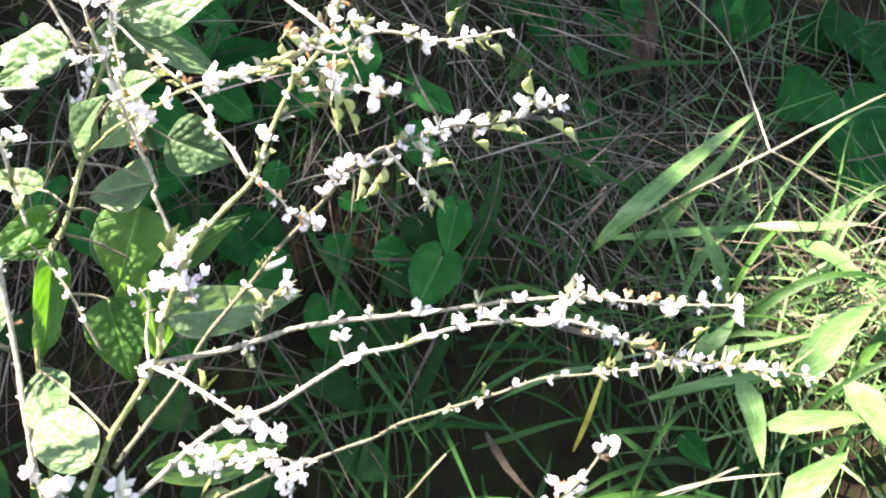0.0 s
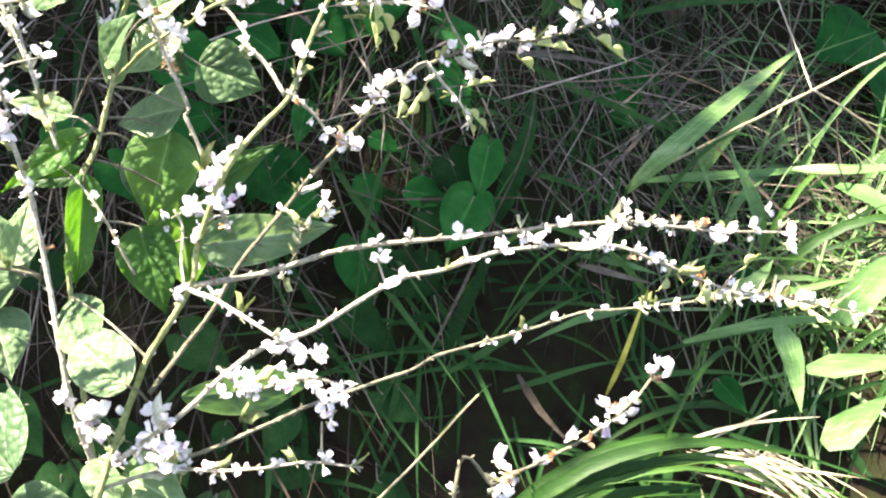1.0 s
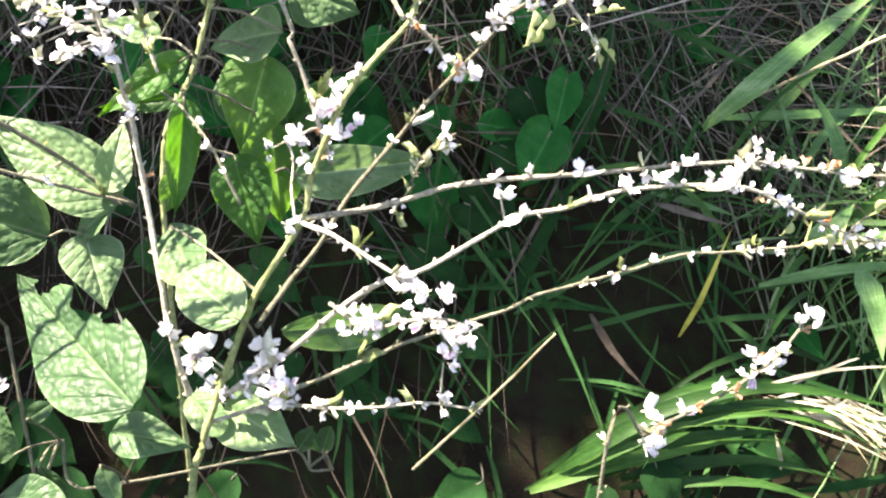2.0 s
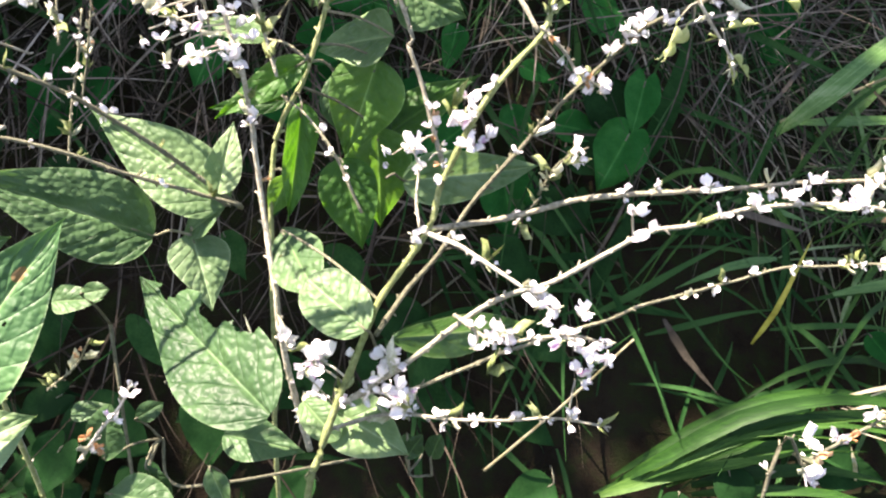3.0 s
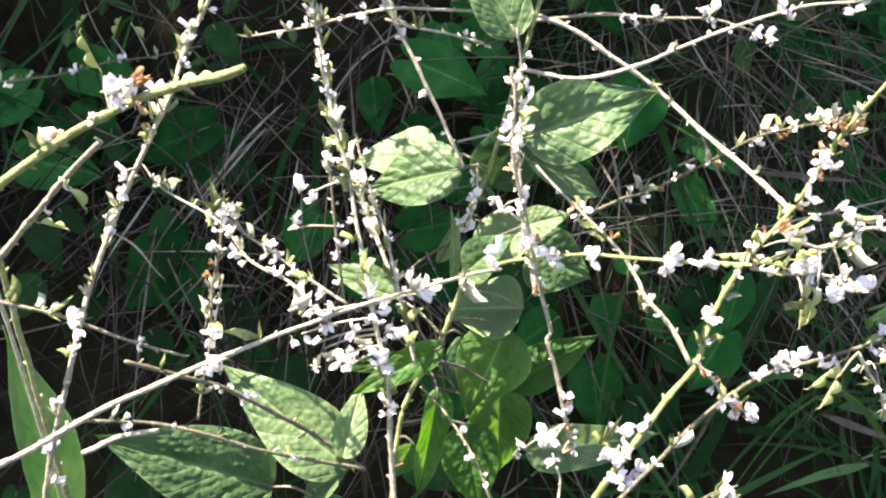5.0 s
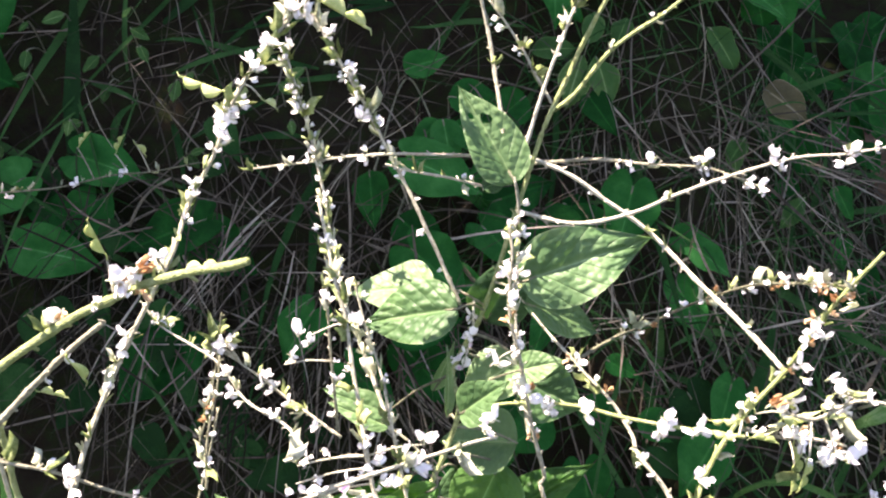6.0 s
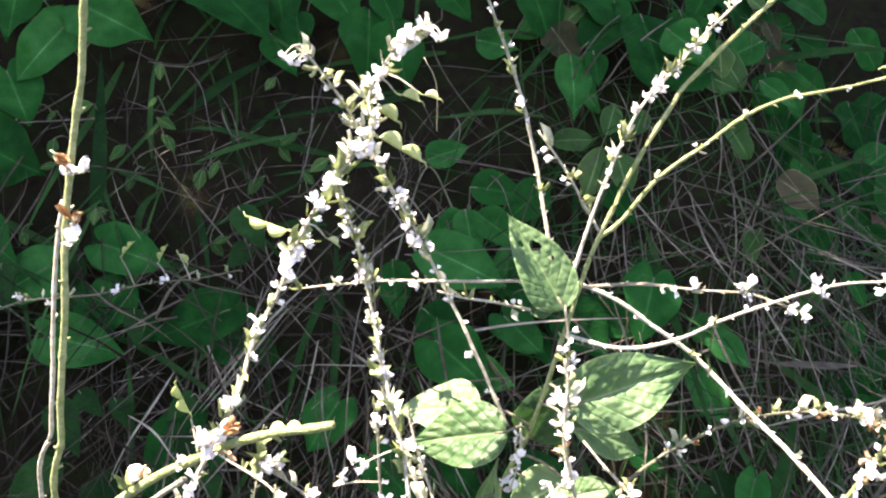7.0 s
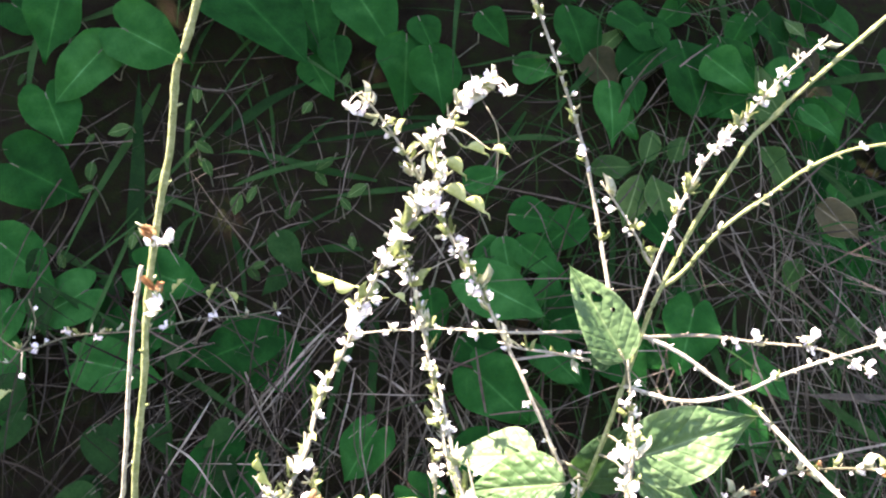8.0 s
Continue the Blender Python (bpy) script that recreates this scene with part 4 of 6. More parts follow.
leaf(front, (-0.041, -0.015, 0.416), (-0.010, -0.035, 0.411), 0.76, LEAF_PALE, "ovate")
leaf(front, (-0.055, -0.014, 0.422), (-0.040, -0.031, 0.417), 0.65, LEAF_PALE, "round")
leaf(front, (-0.090, -0.020, 0.409), (-0.055, -0.030, 0.409), 0.55, LEAF, "ovate")

# the plant behind, with the upright leafy stem
back = thing("flowering_plant", (-0.1, 0.06, 0.09), "upright leafy wild legume with slender flower spikes", "plant", "wild legumes on the bank")
_, m0 = stem("main_stem", back, [(-0.1, 0.06, 0.08), (-0.095, 0.06, 0.25), (-0.079, 0.060, 0.414), (-0.072, 0.080, 0.491), (-0.055, 0.095, 0.524), (-0.044, 0.110, 0.554), (-0.047, 0.130, 0.564), (-0.034, 0.143, 0.590), (-0.022, 0.155, 0.633), (-0.012, 0.168, 0.668), (-0.001, 0.178, 0.696), (0.009, 0.182, 0.721), (0.020, 0.186, 0.741), (0.025, 0.190, 0.749), (0.044, 0.195, 0.770), (0.072, 0.200, 0.800), (0.088, 0.200, 0.819)], 0.0017, 0.0012, STEM, "olive green main stem", 0.02, 21)
c1o, c1 = stem("branch", back, [(-0.025, 0.160, 0.648), (-0.028, 0.168, 0.661), (-0.031, 0.180, 0.679), (-0.036, 0.195, 0.700), (-0.041, 0.204, 0.719), (-0.051, 0.210, 0.748), (-0.073, 0.215, 0.799), (-0.079, 0.215, 0.818)], 0.0012, 0.0007, BRANCH, "slender pale branch", 0.011, 22)
c2o, c2 = stem("branch", back, [(-0.008, 0.172, 0.684), (-0.015, 0.178, 0.694), (-0.022, 0.182, 0.705), (-0.030, 0.188, 0.715), (-0.038, 0.192, 0.724)], 0.0008, 0.0005, BRANCH, "", 0.006, 23)
c3o, c3 = stem("branch", back, [(-0.019, 0.165, 0.663), (-0.013, 0.172, 0.687), (-0.006, 0.178, 0.710), (0.005, 0.185, 0.738), (0.019, 0.190, 0.756), (0.034, 0.195, 0.774), (0.051, 0.200, 0.792)], 0.0010, 0.0006, BRANCH, "", 0.008, 24)
c4o, c4 = stem("branch", back, [(-0.006, 0.178, 0.678), (0.003, 0.180, 0.686), (0.019, 0.186, 0.706), (0.041, 0.200, 0.718), (0.058, 0.204, 0.731), (0.076, 0.208, 0.739), (0.106, 0.210, 0.746), (0.130, 0.212, 0.753), (0.120, 0.213, 0.755)], 0.0012, 0.0007, STEM, "", 0.011, 25)
c5o, c5 = stem("branch", back, [(-0.015, 0.170, 0.656), (-0.035, 0.165, 0.660), (-0.056, 0.158, 0.663), (-0.076, 0.152, 0.665), (-0.098, 0.165, 0.657), (-0.116, 0.178, 0.648), (-0.134, 0.182, 0.643), (-0.151, 0.182, 0.640)], 0.0009, 0.0005, BRANCH, "", 0.009, 26)
c6o, c6 = stem("branch", back, [(-0.032, 0.163, 0.644), (-0.041, 0.160, 0.648), (-0.058, 0.155, 0.654), (-0.071, 0.152, 0.657), (-0.081, 0.150, 0.661)], 0.0008, 0.0005, BRANCH, "", 0.007, 27)
c7o, c7 = stem("branch", back, [(-0.014, 0.172, 0.654), (0.017, 0.170, 0.658), (0.040, 0.167, 0.658), (0.063, 0.164, 0.659), (0.078, 0.160, 0.656), (0.090, 0.160, 0.652)], 0.0010, 0.0005, BRANCH, "", 0.009, 28)
c8o, c8 = stem("branch", back, [(-0.017, 0.168, 0.659), (0.003, 0.162, 0.653), (0.023, 0.157, 0.641), (0.042, 0.152, 0.629), (0.060, 0.130, 0.619), (0.077, 0.100, 0.613), (0.086, 0.082, 0.609)], 0.0011, 0.0013, BRANCH, "pale branch slanting down", 0.011, 29)
c9o, c9 = stem("branch", back, [(-0.021, 0.156, 0.637), (0.004, 0.148, 0.636), (0.027, 0.147, 0.642), (0.050, 0.155, 0.649), (0.078, 0.160, 0.659), (0.103, 0.165, 0.665), (0.127, 0.168, 0.667), (0.149, 0.170, 0.671)], 0.0011, 0.0006, BRANCH, "", 0.010, 30)
c10o, c10 = stem("branch", back, [(-0.045, 0.145, 0.591), (-0.057, 0.152, 0.615), (-0.067, 0.158, 0.635), (-0.077, 0.165, 0.652), (-0.091, 0.174, 0.676), (-0.102, 0.182, 0.692), (-0.116, 0.192, 0.712), (-0.129, 0.200, 0.731), (-0.149, 0.205, 0.756)], 0.0011, 0.0006, BRANCH, "pale raceme", 0.009, 31)
c11o, c11 = stem("branch", back, [(-0.073, 0.090, 0.558), (-0.085, 0.110, 0.579), (-0.098, 0.135, 0.594), (-0.107, 0.155, 0.616), (-0.113, 0.170, 0.638), (-0.120, 0.180, 0.663), (-0.126, 0.185, 0.683), (-0.130, 0.188, 0.696)], 0.0011, 0.0006, BRANCH, "", 0.008, 32)
c12o, c12 = stem("branch", back, [(-0.012, 0.090, 0.558), (-0.017, 0.105, 0.581), (-0.021, 0.118, 0.609), (-0.021, 0.130, 0.628), (-0.021, 0.138, 0.643), (-0.024, 0.142, 0.661)], 0.0010, 0.0006, BRANCH, "", 0.007, 33)
c13o, c13 = stem("branch", back, [(-0.060, 0.008, 0.366), (-0.066, 0.012, 0.423), (-0.068, 0.022, 0.458), (-0.072, 0.040, 0.484), (-0.074, 0.052, 0.517), (-0.074, 0.050, 0.547), (-0.078, 0.055, 0.562), (-0.081, 0.060, 0.579), (-0.086, 0.075, 0.594), (-0.092, 0.090, 0.619), (-0.098, 0.100, 0.637), (-0.106, 0.120, 0.658)], 0.0018, 0.0008, BRANCH, "tall pale branch", 0.010, 34)
c14o, c14 = stem("branch", back, [(-0.064, 0.070, 0.534), (-0.072, 0.085, 0.563), (-0.079, 0.100, 0.585), (-0.086, 0.110, 0.599), (-0.092, 0.120, 0.618)], 0.0009, 0.0006, BRANCH, "", 0.008, 35)
c15o, c15 = stem("branch", back, [(-0.102, 0.120, 0.531), (-0.103, 0.120, 0.554), (-0.105, 0.125, 0.576), (-0.106, 0.130, 0.613)], 0.0009, 0.0006, BRANCH, "", 0.009, 36)
c16o, c16 = stem("branch", back, [(-0.099, 0.110, 0.536), (-0.117, 0.120, 0.542), (-0.128, 0.125, 0.547), (-0.141, 0.130, 0.554), (-0.151, 0.135, 0.558)], 0.0009, 0.0006, BRANCH, "", 0.007, 37)
c17o, c17 = stem("branch", back, [(-0.184, 0.150, 0.486), (-0.177, 0.160, 0.514), (-0.174, 0.172, 0.535), (-0.172, 0.180, 0.556)], 0.0007, 0.0005, SHADED, "", 0.006, 38)
c18o, c18 = stem("branch", back, [(-0.039, 0.140, 0.597), (-0.039, 0.130, 0.585), (-0.043, 0.120, 0.573)], 0.0007, 0.0005, BRANCH, "", 0.006, 39)
c19o, c19 = stem("branch", back, [(-0.027, 0.020, 0.496), (-0.037, 0.030, 0.518), (-0.049, 0.045, 0.528), (-0.061, 0.060, 0.530)], 0.0008, 0.0005, SHADED, "", 0.007, 40)
raceme(c1o, c1, 0.3, 0.95, 0.022, "bcf", 81, 0.9)
raceme(c2o, c2, 0.15, 1.0, 0.006, "bccb", 82, 1.15)
raceme(c3o, c3, 0.3, 1.0, 0.0055, "bccbcb", 83, 1.1)
raceme(c4o, c4, 0.2, 1.0, 0.02, "bc", 84, 0.8)
raceme(c5o, c5, 0.55, 1.0, 0.008, "bfcb", 85, 0.9)
raceme(c6o, c6, 0.2, 1.0, 0.012, "bc", 86, 0.8)
raceme(c7o, c7, 0.35, 1.0, 0.015, "fbcf", 87)
raceme(c8o, c8, 0.2, 0.9, 0.03, "bc", 88, 0.8)
raceme(c9o, c9, 0.4, 1.0, 0.018, "bcf", 89, 0.9)
raceme(c10o, c10, 0.1, 0.45, 0.012, "fbc", 90, 0.95)
raceme(c10o, c10, 0.45, 1.0, 0.0042, "fbccbcfb", 91, 1.1)
raceme(c11o, c11, 0.15, 1.0, 0.0048, "fbcccb", 92, 1.1)
raceme(c10o, c10, 0.4, 1.0, 0.0055, "ccbc", 141, 0.95)
raceme(c11o, c11, 0.2, 1.0, 0.007, "ccb", 142, 0.9)
raceme(c1o, c1, 0.3, 1.0, 0.012, "cb", 143, 0.8)
raceme(c3o, c3, 0.3, 1.0, 0.007, "cbf", 144, 0.9)
raceme(c12o, c12, 0.1, 0.95, 0.0042, "fbccfbc", 93, 0.95)
raceme(c13o, c13, 0.05, 0.5, 0.025, "fbw", 94)
raceme(c13o, c13, 0.5, 1.0, 0.006, "fbcc", 95)
raceme(c14o, c14, 0.1, 1.0, 0.005, "cbccb", 96)
raceme(c15o, c15, 0.1, 1.0, 0.009, "fbc", 97)
raceme(c16o, c16, 0.2, 1.0, 0.006, "fbcf", 98)
raceme(c17o, c17, 0.1, 1.0, 0.006, "bccw", 99, 0.9)
raceme(c18o, c18, 0.2, 1.0, 0.006, "fbmf", 100)
raceme(c19o, c19, 0.2, 1.0, 0.02, "fb", 101)
bloom(c7o, [(0.037, 0.162, 0.667), (0.059, 0.160, 0.664), (0.061, 0.160, 0.667), (0.094, 0.160, 0.668), (0.090, 0.155, 0.655), (0.126, 0.163, 0.668)], "fb", 102, 1.1, 0.003, 2)
bloom(c10o, [(-0.094, 0.170, 0.672), (-0.106, 0.180, 0.715), (-0.129, 0.190, 0.704), (-0.122, 0.190, 0.712), (-0.101, 0.190, 0.746), (-0.117, 0.190, 0.740)], "f", 103, 1.25)
bloom(c12o, [(-0.043, 0.125, 0.574), (-0.010, 0.110, 0.574), (-0.006, 0.110, 0.570), (-0.031, 0.120, 0.623), (-0.029, 0.120, 0.627)], "fm", 104, 1.15, 0.004, 2)
bloom(c16o, [(-0.194, 0.132, 0.606), (-0.189, 0.130, 0.595), (-0.182, 0.126, 0.588), (-0.175, 0.128, 0.602), (-0.164, 0.125, 0.597), (-0.184, 0.124, 0.585)], "ffcb", 108, 1.35, 0.004, 2)
bloom(c14o, [(-0.042, 0.070, 0.605), (-0.057, 0.060, 0.580), (-0.082, 0.050, 0.553), (-0.090, 0.100, 0.607), (-0.111, 0.100, 0.601), (-0.126, 0.120, 0.570)], "ffb", 105, 1.15, 0.005, 2)
bloom(c13o, [(-0.061, -0.006, 0.453), (-0.059, -0.006, 0.451), (-0.071, 0.045, 0.525), (-0.074, 0.040, 0.553), (-0.120, 0.020, 0.554), (-0.075, 0.040, 0.562)], "f", 106, 1.35)
bloom(back, [(-0.108, 0.050, 0.565), (-0.099, 0.050, 0.558), (-0.085, 0.050, 0.562), (-0.084, 0.050, 0.554), (-0.108, 0.055, 0.570), (-0.091, 0.050, 0.568), (-0.069, 0.050, 0.569)], "ffmbc", 107, 1.05, 0.008, 2)
bloom(back, [(-0.103, 0.050, 0.560), (-0.098, 0.050, 0.551), (-0.119, 0.060, 0.565)], "cwbf", 108, 1.0, 0.01, 2)
leaf(back, (-0.023, 0.153, 0.653), (-0.049, 0.170, 0.693), 0.56, LEAF_PALE, "ovate", (0.3,-0.7,0.5), label="upright leaf with chewed holes", bites=((0.62,0.36,0.055,0.11),(0.70,0.68,0.035,0.08),(0.45,0.25,0.02,0.05)), nu=96, nv=48, quilt=0.011, stalk=(-0.020, 0.155, 0.639))
leaf(back, (-0.037, 0.156, 0.648), (-0.025, 0.159, 0.652), 0.83, LEAF, "ovate")
leaf(back, (-0.058, 0.15, 0.597), (-0.1, 0.156, 0.59), 0.68, LEAF_PALE, "ovate", (-0.45, -0.4, 0.8), fold=0.15, quilt=0.008, label="smooth pale leaf in full sun", stalk=near(m0, (-0.058, 0.15, 0.597)))
leaf(back, (-0.046, 0.13, 0.599), (-0.095, 0.14, 0.582), 0.6, LEAF_PALE, "ovate", (0.1, -0.6, 0.75), fold=0.3, quilt=0.028, label="sunlit quilted leaf", stalk=near(m0, (-0.046, 0.13, 0.599)))
leaf(back, (-0.019, 0.13, 0.615), (0.041, 0.142, 0.634), 0.56, LEAF, "ovate", (0.5, -0.62, 0.58), fold=0.3, quilt=0.022, wave=0.09, label="broad leaf crossed by branch shadows", stalk=near(m0, (-0.019, 0.13, 0.615)))
leaf(back, (-0.016, 0.128, 0.605), (0.027, 0.148, 0.578), 0.44, LEAF_PALE, "ovate", (0.1, -0.5, 0.85), fold=0.25, quilt=0.016, stalk=near(m0, (-0.016, 0.128, 0.605)))
leaf(back, (-0.019, 0.104, 0.585), (0.001, 0.102, 0.594), 0.66, LEAF_PALE, "ovate", (0, -0.6, 0.78), fold=0.2, quilt=0.02, stalk=near(m0, (-0.019, 0.104, 0.585)))
leaf(back, (-0.043, 0.098, 0.564), (-0.025, 0.091, 0.589), 0.62, LEAF_PALE, "ovate", (-0.2, -0.6, 0.7), fold=0.4, stalk=near(m0, (-0.043, 0.098, 0.564)))
leaf(back, (-0.078, 0.13, 0.526), (-0.11, 0.136, 0.536), 0.34, LEAF_PALE, "ovate", (0, -0.6, 0.8), fold=0.4, stalk=near(m0, (-0.078, 0.13, 0.526)))
leaf(back, (-0.049, 0.115, 0.547), (-0.048, 0.125, 0.581), 0.2, LEAF_PALE, "ovate", (0.7, -0.6, 0.1), fold=0.4, stalk=near(m0, (-0.049, 0.115, 0.547)))
leaf(back, (-0.032, 0.15, 0.579), (-0.016, 0.152, 0.617), 0.75, LEAF, "ovate", (0.1, -0.8, 0.4), fold=0.2, stalk=near(m0, (-0.032, 0.15, 0.579)))
leaf(back, (-0.034, 0.15, 0.557), (-0.016, 0.14, 0.54), 0.8, LEAF, "ovate", (0.1, -0.85, 0.35), fold=0.2, stalk=near(m0, (-0.034, 0.15, 0.557)))
leaf(back, (-0.015, 0.116, 0.532), (-0.054, 0.126, 0.524), 0.82, LEAF_PALE, "ovate", (-0.35, -0.4, 0.85), fold=0.18, quilt=0.014, stalk=near(m0, (-0.015, 0.116, 0.532)))
leaf(back, (-0.016, 0.135, 0.567), (-0.046, 0.128, 0.548), 0.75, LEAF_PALE, "ovate", (-0.15, -0.6, 0.75), fold=0.2, quilt=0.014, stalk=near(m0, (-0.016, 0.135, 0.567)))
leaf(back, (-0.012, 0.15, 0.543), (0.021, 0.145, 0.529), 0.95, LEAF, "ovate", (0.65, -0.75, 0.05), fold=0.12, stalk=near(m0, (-0.012, 0.15, 0.543)))
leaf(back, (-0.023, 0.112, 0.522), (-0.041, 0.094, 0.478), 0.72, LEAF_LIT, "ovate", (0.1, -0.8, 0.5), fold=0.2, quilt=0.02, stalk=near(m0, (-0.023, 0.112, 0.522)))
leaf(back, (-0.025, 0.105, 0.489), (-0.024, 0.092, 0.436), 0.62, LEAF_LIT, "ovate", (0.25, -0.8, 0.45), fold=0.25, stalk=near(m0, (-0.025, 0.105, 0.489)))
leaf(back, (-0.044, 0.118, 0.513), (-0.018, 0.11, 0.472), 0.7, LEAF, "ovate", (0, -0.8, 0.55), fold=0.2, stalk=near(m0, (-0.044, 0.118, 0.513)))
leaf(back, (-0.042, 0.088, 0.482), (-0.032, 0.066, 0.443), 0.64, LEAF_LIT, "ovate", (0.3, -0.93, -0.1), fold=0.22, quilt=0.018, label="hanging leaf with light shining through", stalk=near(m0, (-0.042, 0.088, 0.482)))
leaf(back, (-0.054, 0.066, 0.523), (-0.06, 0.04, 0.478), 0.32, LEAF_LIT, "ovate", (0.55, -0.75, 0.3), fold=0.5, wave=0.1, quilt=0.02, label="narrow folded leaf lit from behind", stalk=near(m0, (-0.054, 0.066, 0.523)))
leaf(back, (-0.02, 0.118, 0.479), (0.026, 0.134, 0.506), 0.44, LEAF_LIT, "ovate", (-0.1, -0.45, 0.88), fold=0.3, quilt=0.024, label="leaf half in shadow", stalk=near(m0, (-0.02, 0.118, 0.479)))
leaf(back, (-0.082, 0.148, 0.519), (-0.116, 0.156, 0.528), 0.42, LEAF_PALE, "ovate", (0.1, -0.6, 0.75), fold=0.3, quilt=0.018, stalk=near(m0, (-0.082, 0.148, 0.519)))
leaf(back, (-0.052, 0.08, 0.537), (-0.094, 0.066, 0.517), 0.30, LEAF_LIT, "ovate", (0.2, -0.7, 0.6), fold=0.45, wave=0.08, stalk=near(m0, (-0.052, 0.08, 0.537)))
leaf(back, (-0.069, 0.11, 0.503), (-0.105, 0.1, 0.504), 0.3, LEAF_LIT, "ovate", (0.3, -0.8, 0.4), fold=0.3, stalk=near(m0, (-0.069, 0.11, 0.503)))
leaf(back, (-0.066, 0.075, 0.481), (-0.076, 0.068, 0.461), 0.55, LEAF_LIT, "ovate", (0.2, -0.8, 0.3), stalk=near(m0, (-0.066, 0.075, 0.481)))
leaf(back, (-0.057, 0.15, 0.534), (-0.046, 0.152, 0.562), 0.3, LEAF_PALE, "ovate", (0.5, -0.7, 0.3), fold=0.4, stalk=near(m0, (-0.057, 0.15, 0.534)))

# the leafy shoots and cut stems beside it
side = thing("flowering_plant", (-0.2, -0.02, 0.0), "wild legume with large grey green leaves and cut stems", "plant", "wild legumes on the bank")
_, k0 = stem("main_stem", side, [(-0.2, -0.02, 0.0), (-0.21, 0.0, 0.25), (-0.213, -0.020, 0.485), (-0.203, -0.010, 0.510), (-0.193, 0.000, 0.548), (-0.183, 0.012, 0.581), (-0.181, 0.035, 0.598), (-0.173, 0.050, 0.618), (-0.163, 0.060, 0.638), (-0.154, 0.075, 0.656), (-0.152, 0.090, 0.666), (-0.143, 0.105, 0.684), (-0.135, 0.115, 0.704), (-0.125, 0.135, 0.719), (-0.111, 0.150, 0.736), (-0.113, 0.165, 0.747), (-0.100, 0.175, 0.768), (-0.088, 0.178, 0.774)], 0.0022, 0.0008, BRANCH, "grey flowering stem", 0.013, 51)
d1o, d1 = stem("branch", side, [(-0.192, -0.010, 0.654), (-0.186, 0.000, 0.657), (-0.170, 0.008, 0.667), (-0.150, 0.012, 0.678), (-0.131, 0.015, 0.685), (-0.116, 0.014, 0.689), (-0.108, 0.012, 0.693)], 0.0016, 0.0017, STEM, "green stem cut off clean", 0.018, 52)
d2o, d2 = stem("branch", side, [(-0.220, 0.010, 0.594), (-0.204, 0.015, 0.617), (-0.187, 0.018, 0.636), (-0.168, 0.016, 0.656), (-0.156, 0.014, 0.667)], 0.0015, 0.0011, BRANCH, "", 0.016, 53)
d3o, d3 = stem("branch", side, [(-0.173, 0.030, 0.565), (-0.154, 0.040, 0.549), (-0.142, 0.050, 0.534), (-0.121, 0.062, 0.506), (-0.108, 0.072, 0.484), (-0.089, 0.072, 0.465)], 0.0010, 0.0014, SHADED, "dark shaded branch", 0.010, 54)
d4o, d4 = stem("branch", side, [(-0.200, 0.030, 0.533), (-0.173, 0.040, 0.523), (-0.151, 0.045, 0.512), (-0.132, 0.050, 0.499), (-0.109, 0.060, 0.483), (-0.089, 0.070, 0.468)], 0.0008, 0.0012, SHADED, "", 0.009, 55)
d5o, d5 = stem("branch", side, [(-0.194, 0.020, 0.525), (-0.178, 0.020, 0.534), (-0.161, 0.020, 0.539)], 0.0013, 0.0010, BRANCH, "cut twig", 0.0, 56)
d6o, d6 = stem("branch", side, [(-0.169, 0.080, 0.487), (-0.165, 0.090, 0.510), (-0.160, 0.100, 0.531), (-0.156, 0.110, 0.551)], 0.0007, 0.0005, SHADED, "", 0.008, 57)
d7o, d7 = stem("branch", side, [(-0.133, -0.060, 0.439), (-0.122, -0.060, 0.455), (-0.113, -0.055, 0.464), (-0.109, -0.050, 0.471)], 0.0009, 0.0006, BRANCH, "", 0.006, 58)
d8o, d8 = stem("branch", side, [(-0.101, -0.040, 0.460), (-0.086, -0.040, 0.468), (-0.072, -0.035, 0.469), (-0.065, -0.030, 0.470)], 0.0008, 0.0009, SHADED, "", 0.006, 59)
d9o, d9 = stem("branch", side, [(-0.183, 0.020, 0.398), (-0.166, 0.020, 0.413), (-0.155, 0.020, 0.430)], 0.0007, 0.0005, SHADED, "", 0.006, 60)
d10o, d10 = stem("branch", side, [(-0.210, 0.020, 0.600), (-0.190, 0.025, 0.590), (-0.172, 0.030, 0.576), (-0.153, 0.040, 0.560)], 0.0008, 0.0006, BRANCH, "", 0.008, 61)
d11o, d11 = stem("branch", side, [(-0.145, 0.050, 0.559), (-0.147, 0.065, 0.573), (-0.145, 0.080, 0.589), (-0.146, 0.090, 0.597)], 0.0007, 0.0005, SHADED, "", 0.006, 62)
d12o, d12 = stem("branch", side, [(-0.108, 0.070, 0.566), (-0.119, 0.080, 0.570), (-0.137, 0.090, 0.573), (-0.151, 0.100, 0.586), (-0.177, 0.110, 0.596), (-0.186, 0.115, 0.605)], 0.0008, 0.0005, BRANCH, "", 0.006, 63)
pole = thing("flowering_plant", (-0.2, 0.02, 0.0), "bare olive stem of a wild legume beside a cut stem", "plant", "wild legumes on the bank")
_, pl = stem("main_stem", pole, [(-0.21, 0.04, 0.0), (-0.218, 0.038, 0.3), (-0.214, 0.036, 0.60), (-0.205, 0.036, 0.665), (-0.2, 0.038, 0.697), (-0.197, 0.04, 0.718), (-0.195, 0.043, 0.737), (-0.191, 0.046, 0.759), (-0.187, 0.048, 0.777), (-0.184, 0.049, 0.789), (-0.181, 0.05, 0.809), (-0.178, 0.05, 0.816), (-0.173, 0.05, 0.83), (-0.167, 0.05, 0.852)], 0.0016, 0.0013, STEM, "bare olive stem with knobbly joints", 0.017, 71)
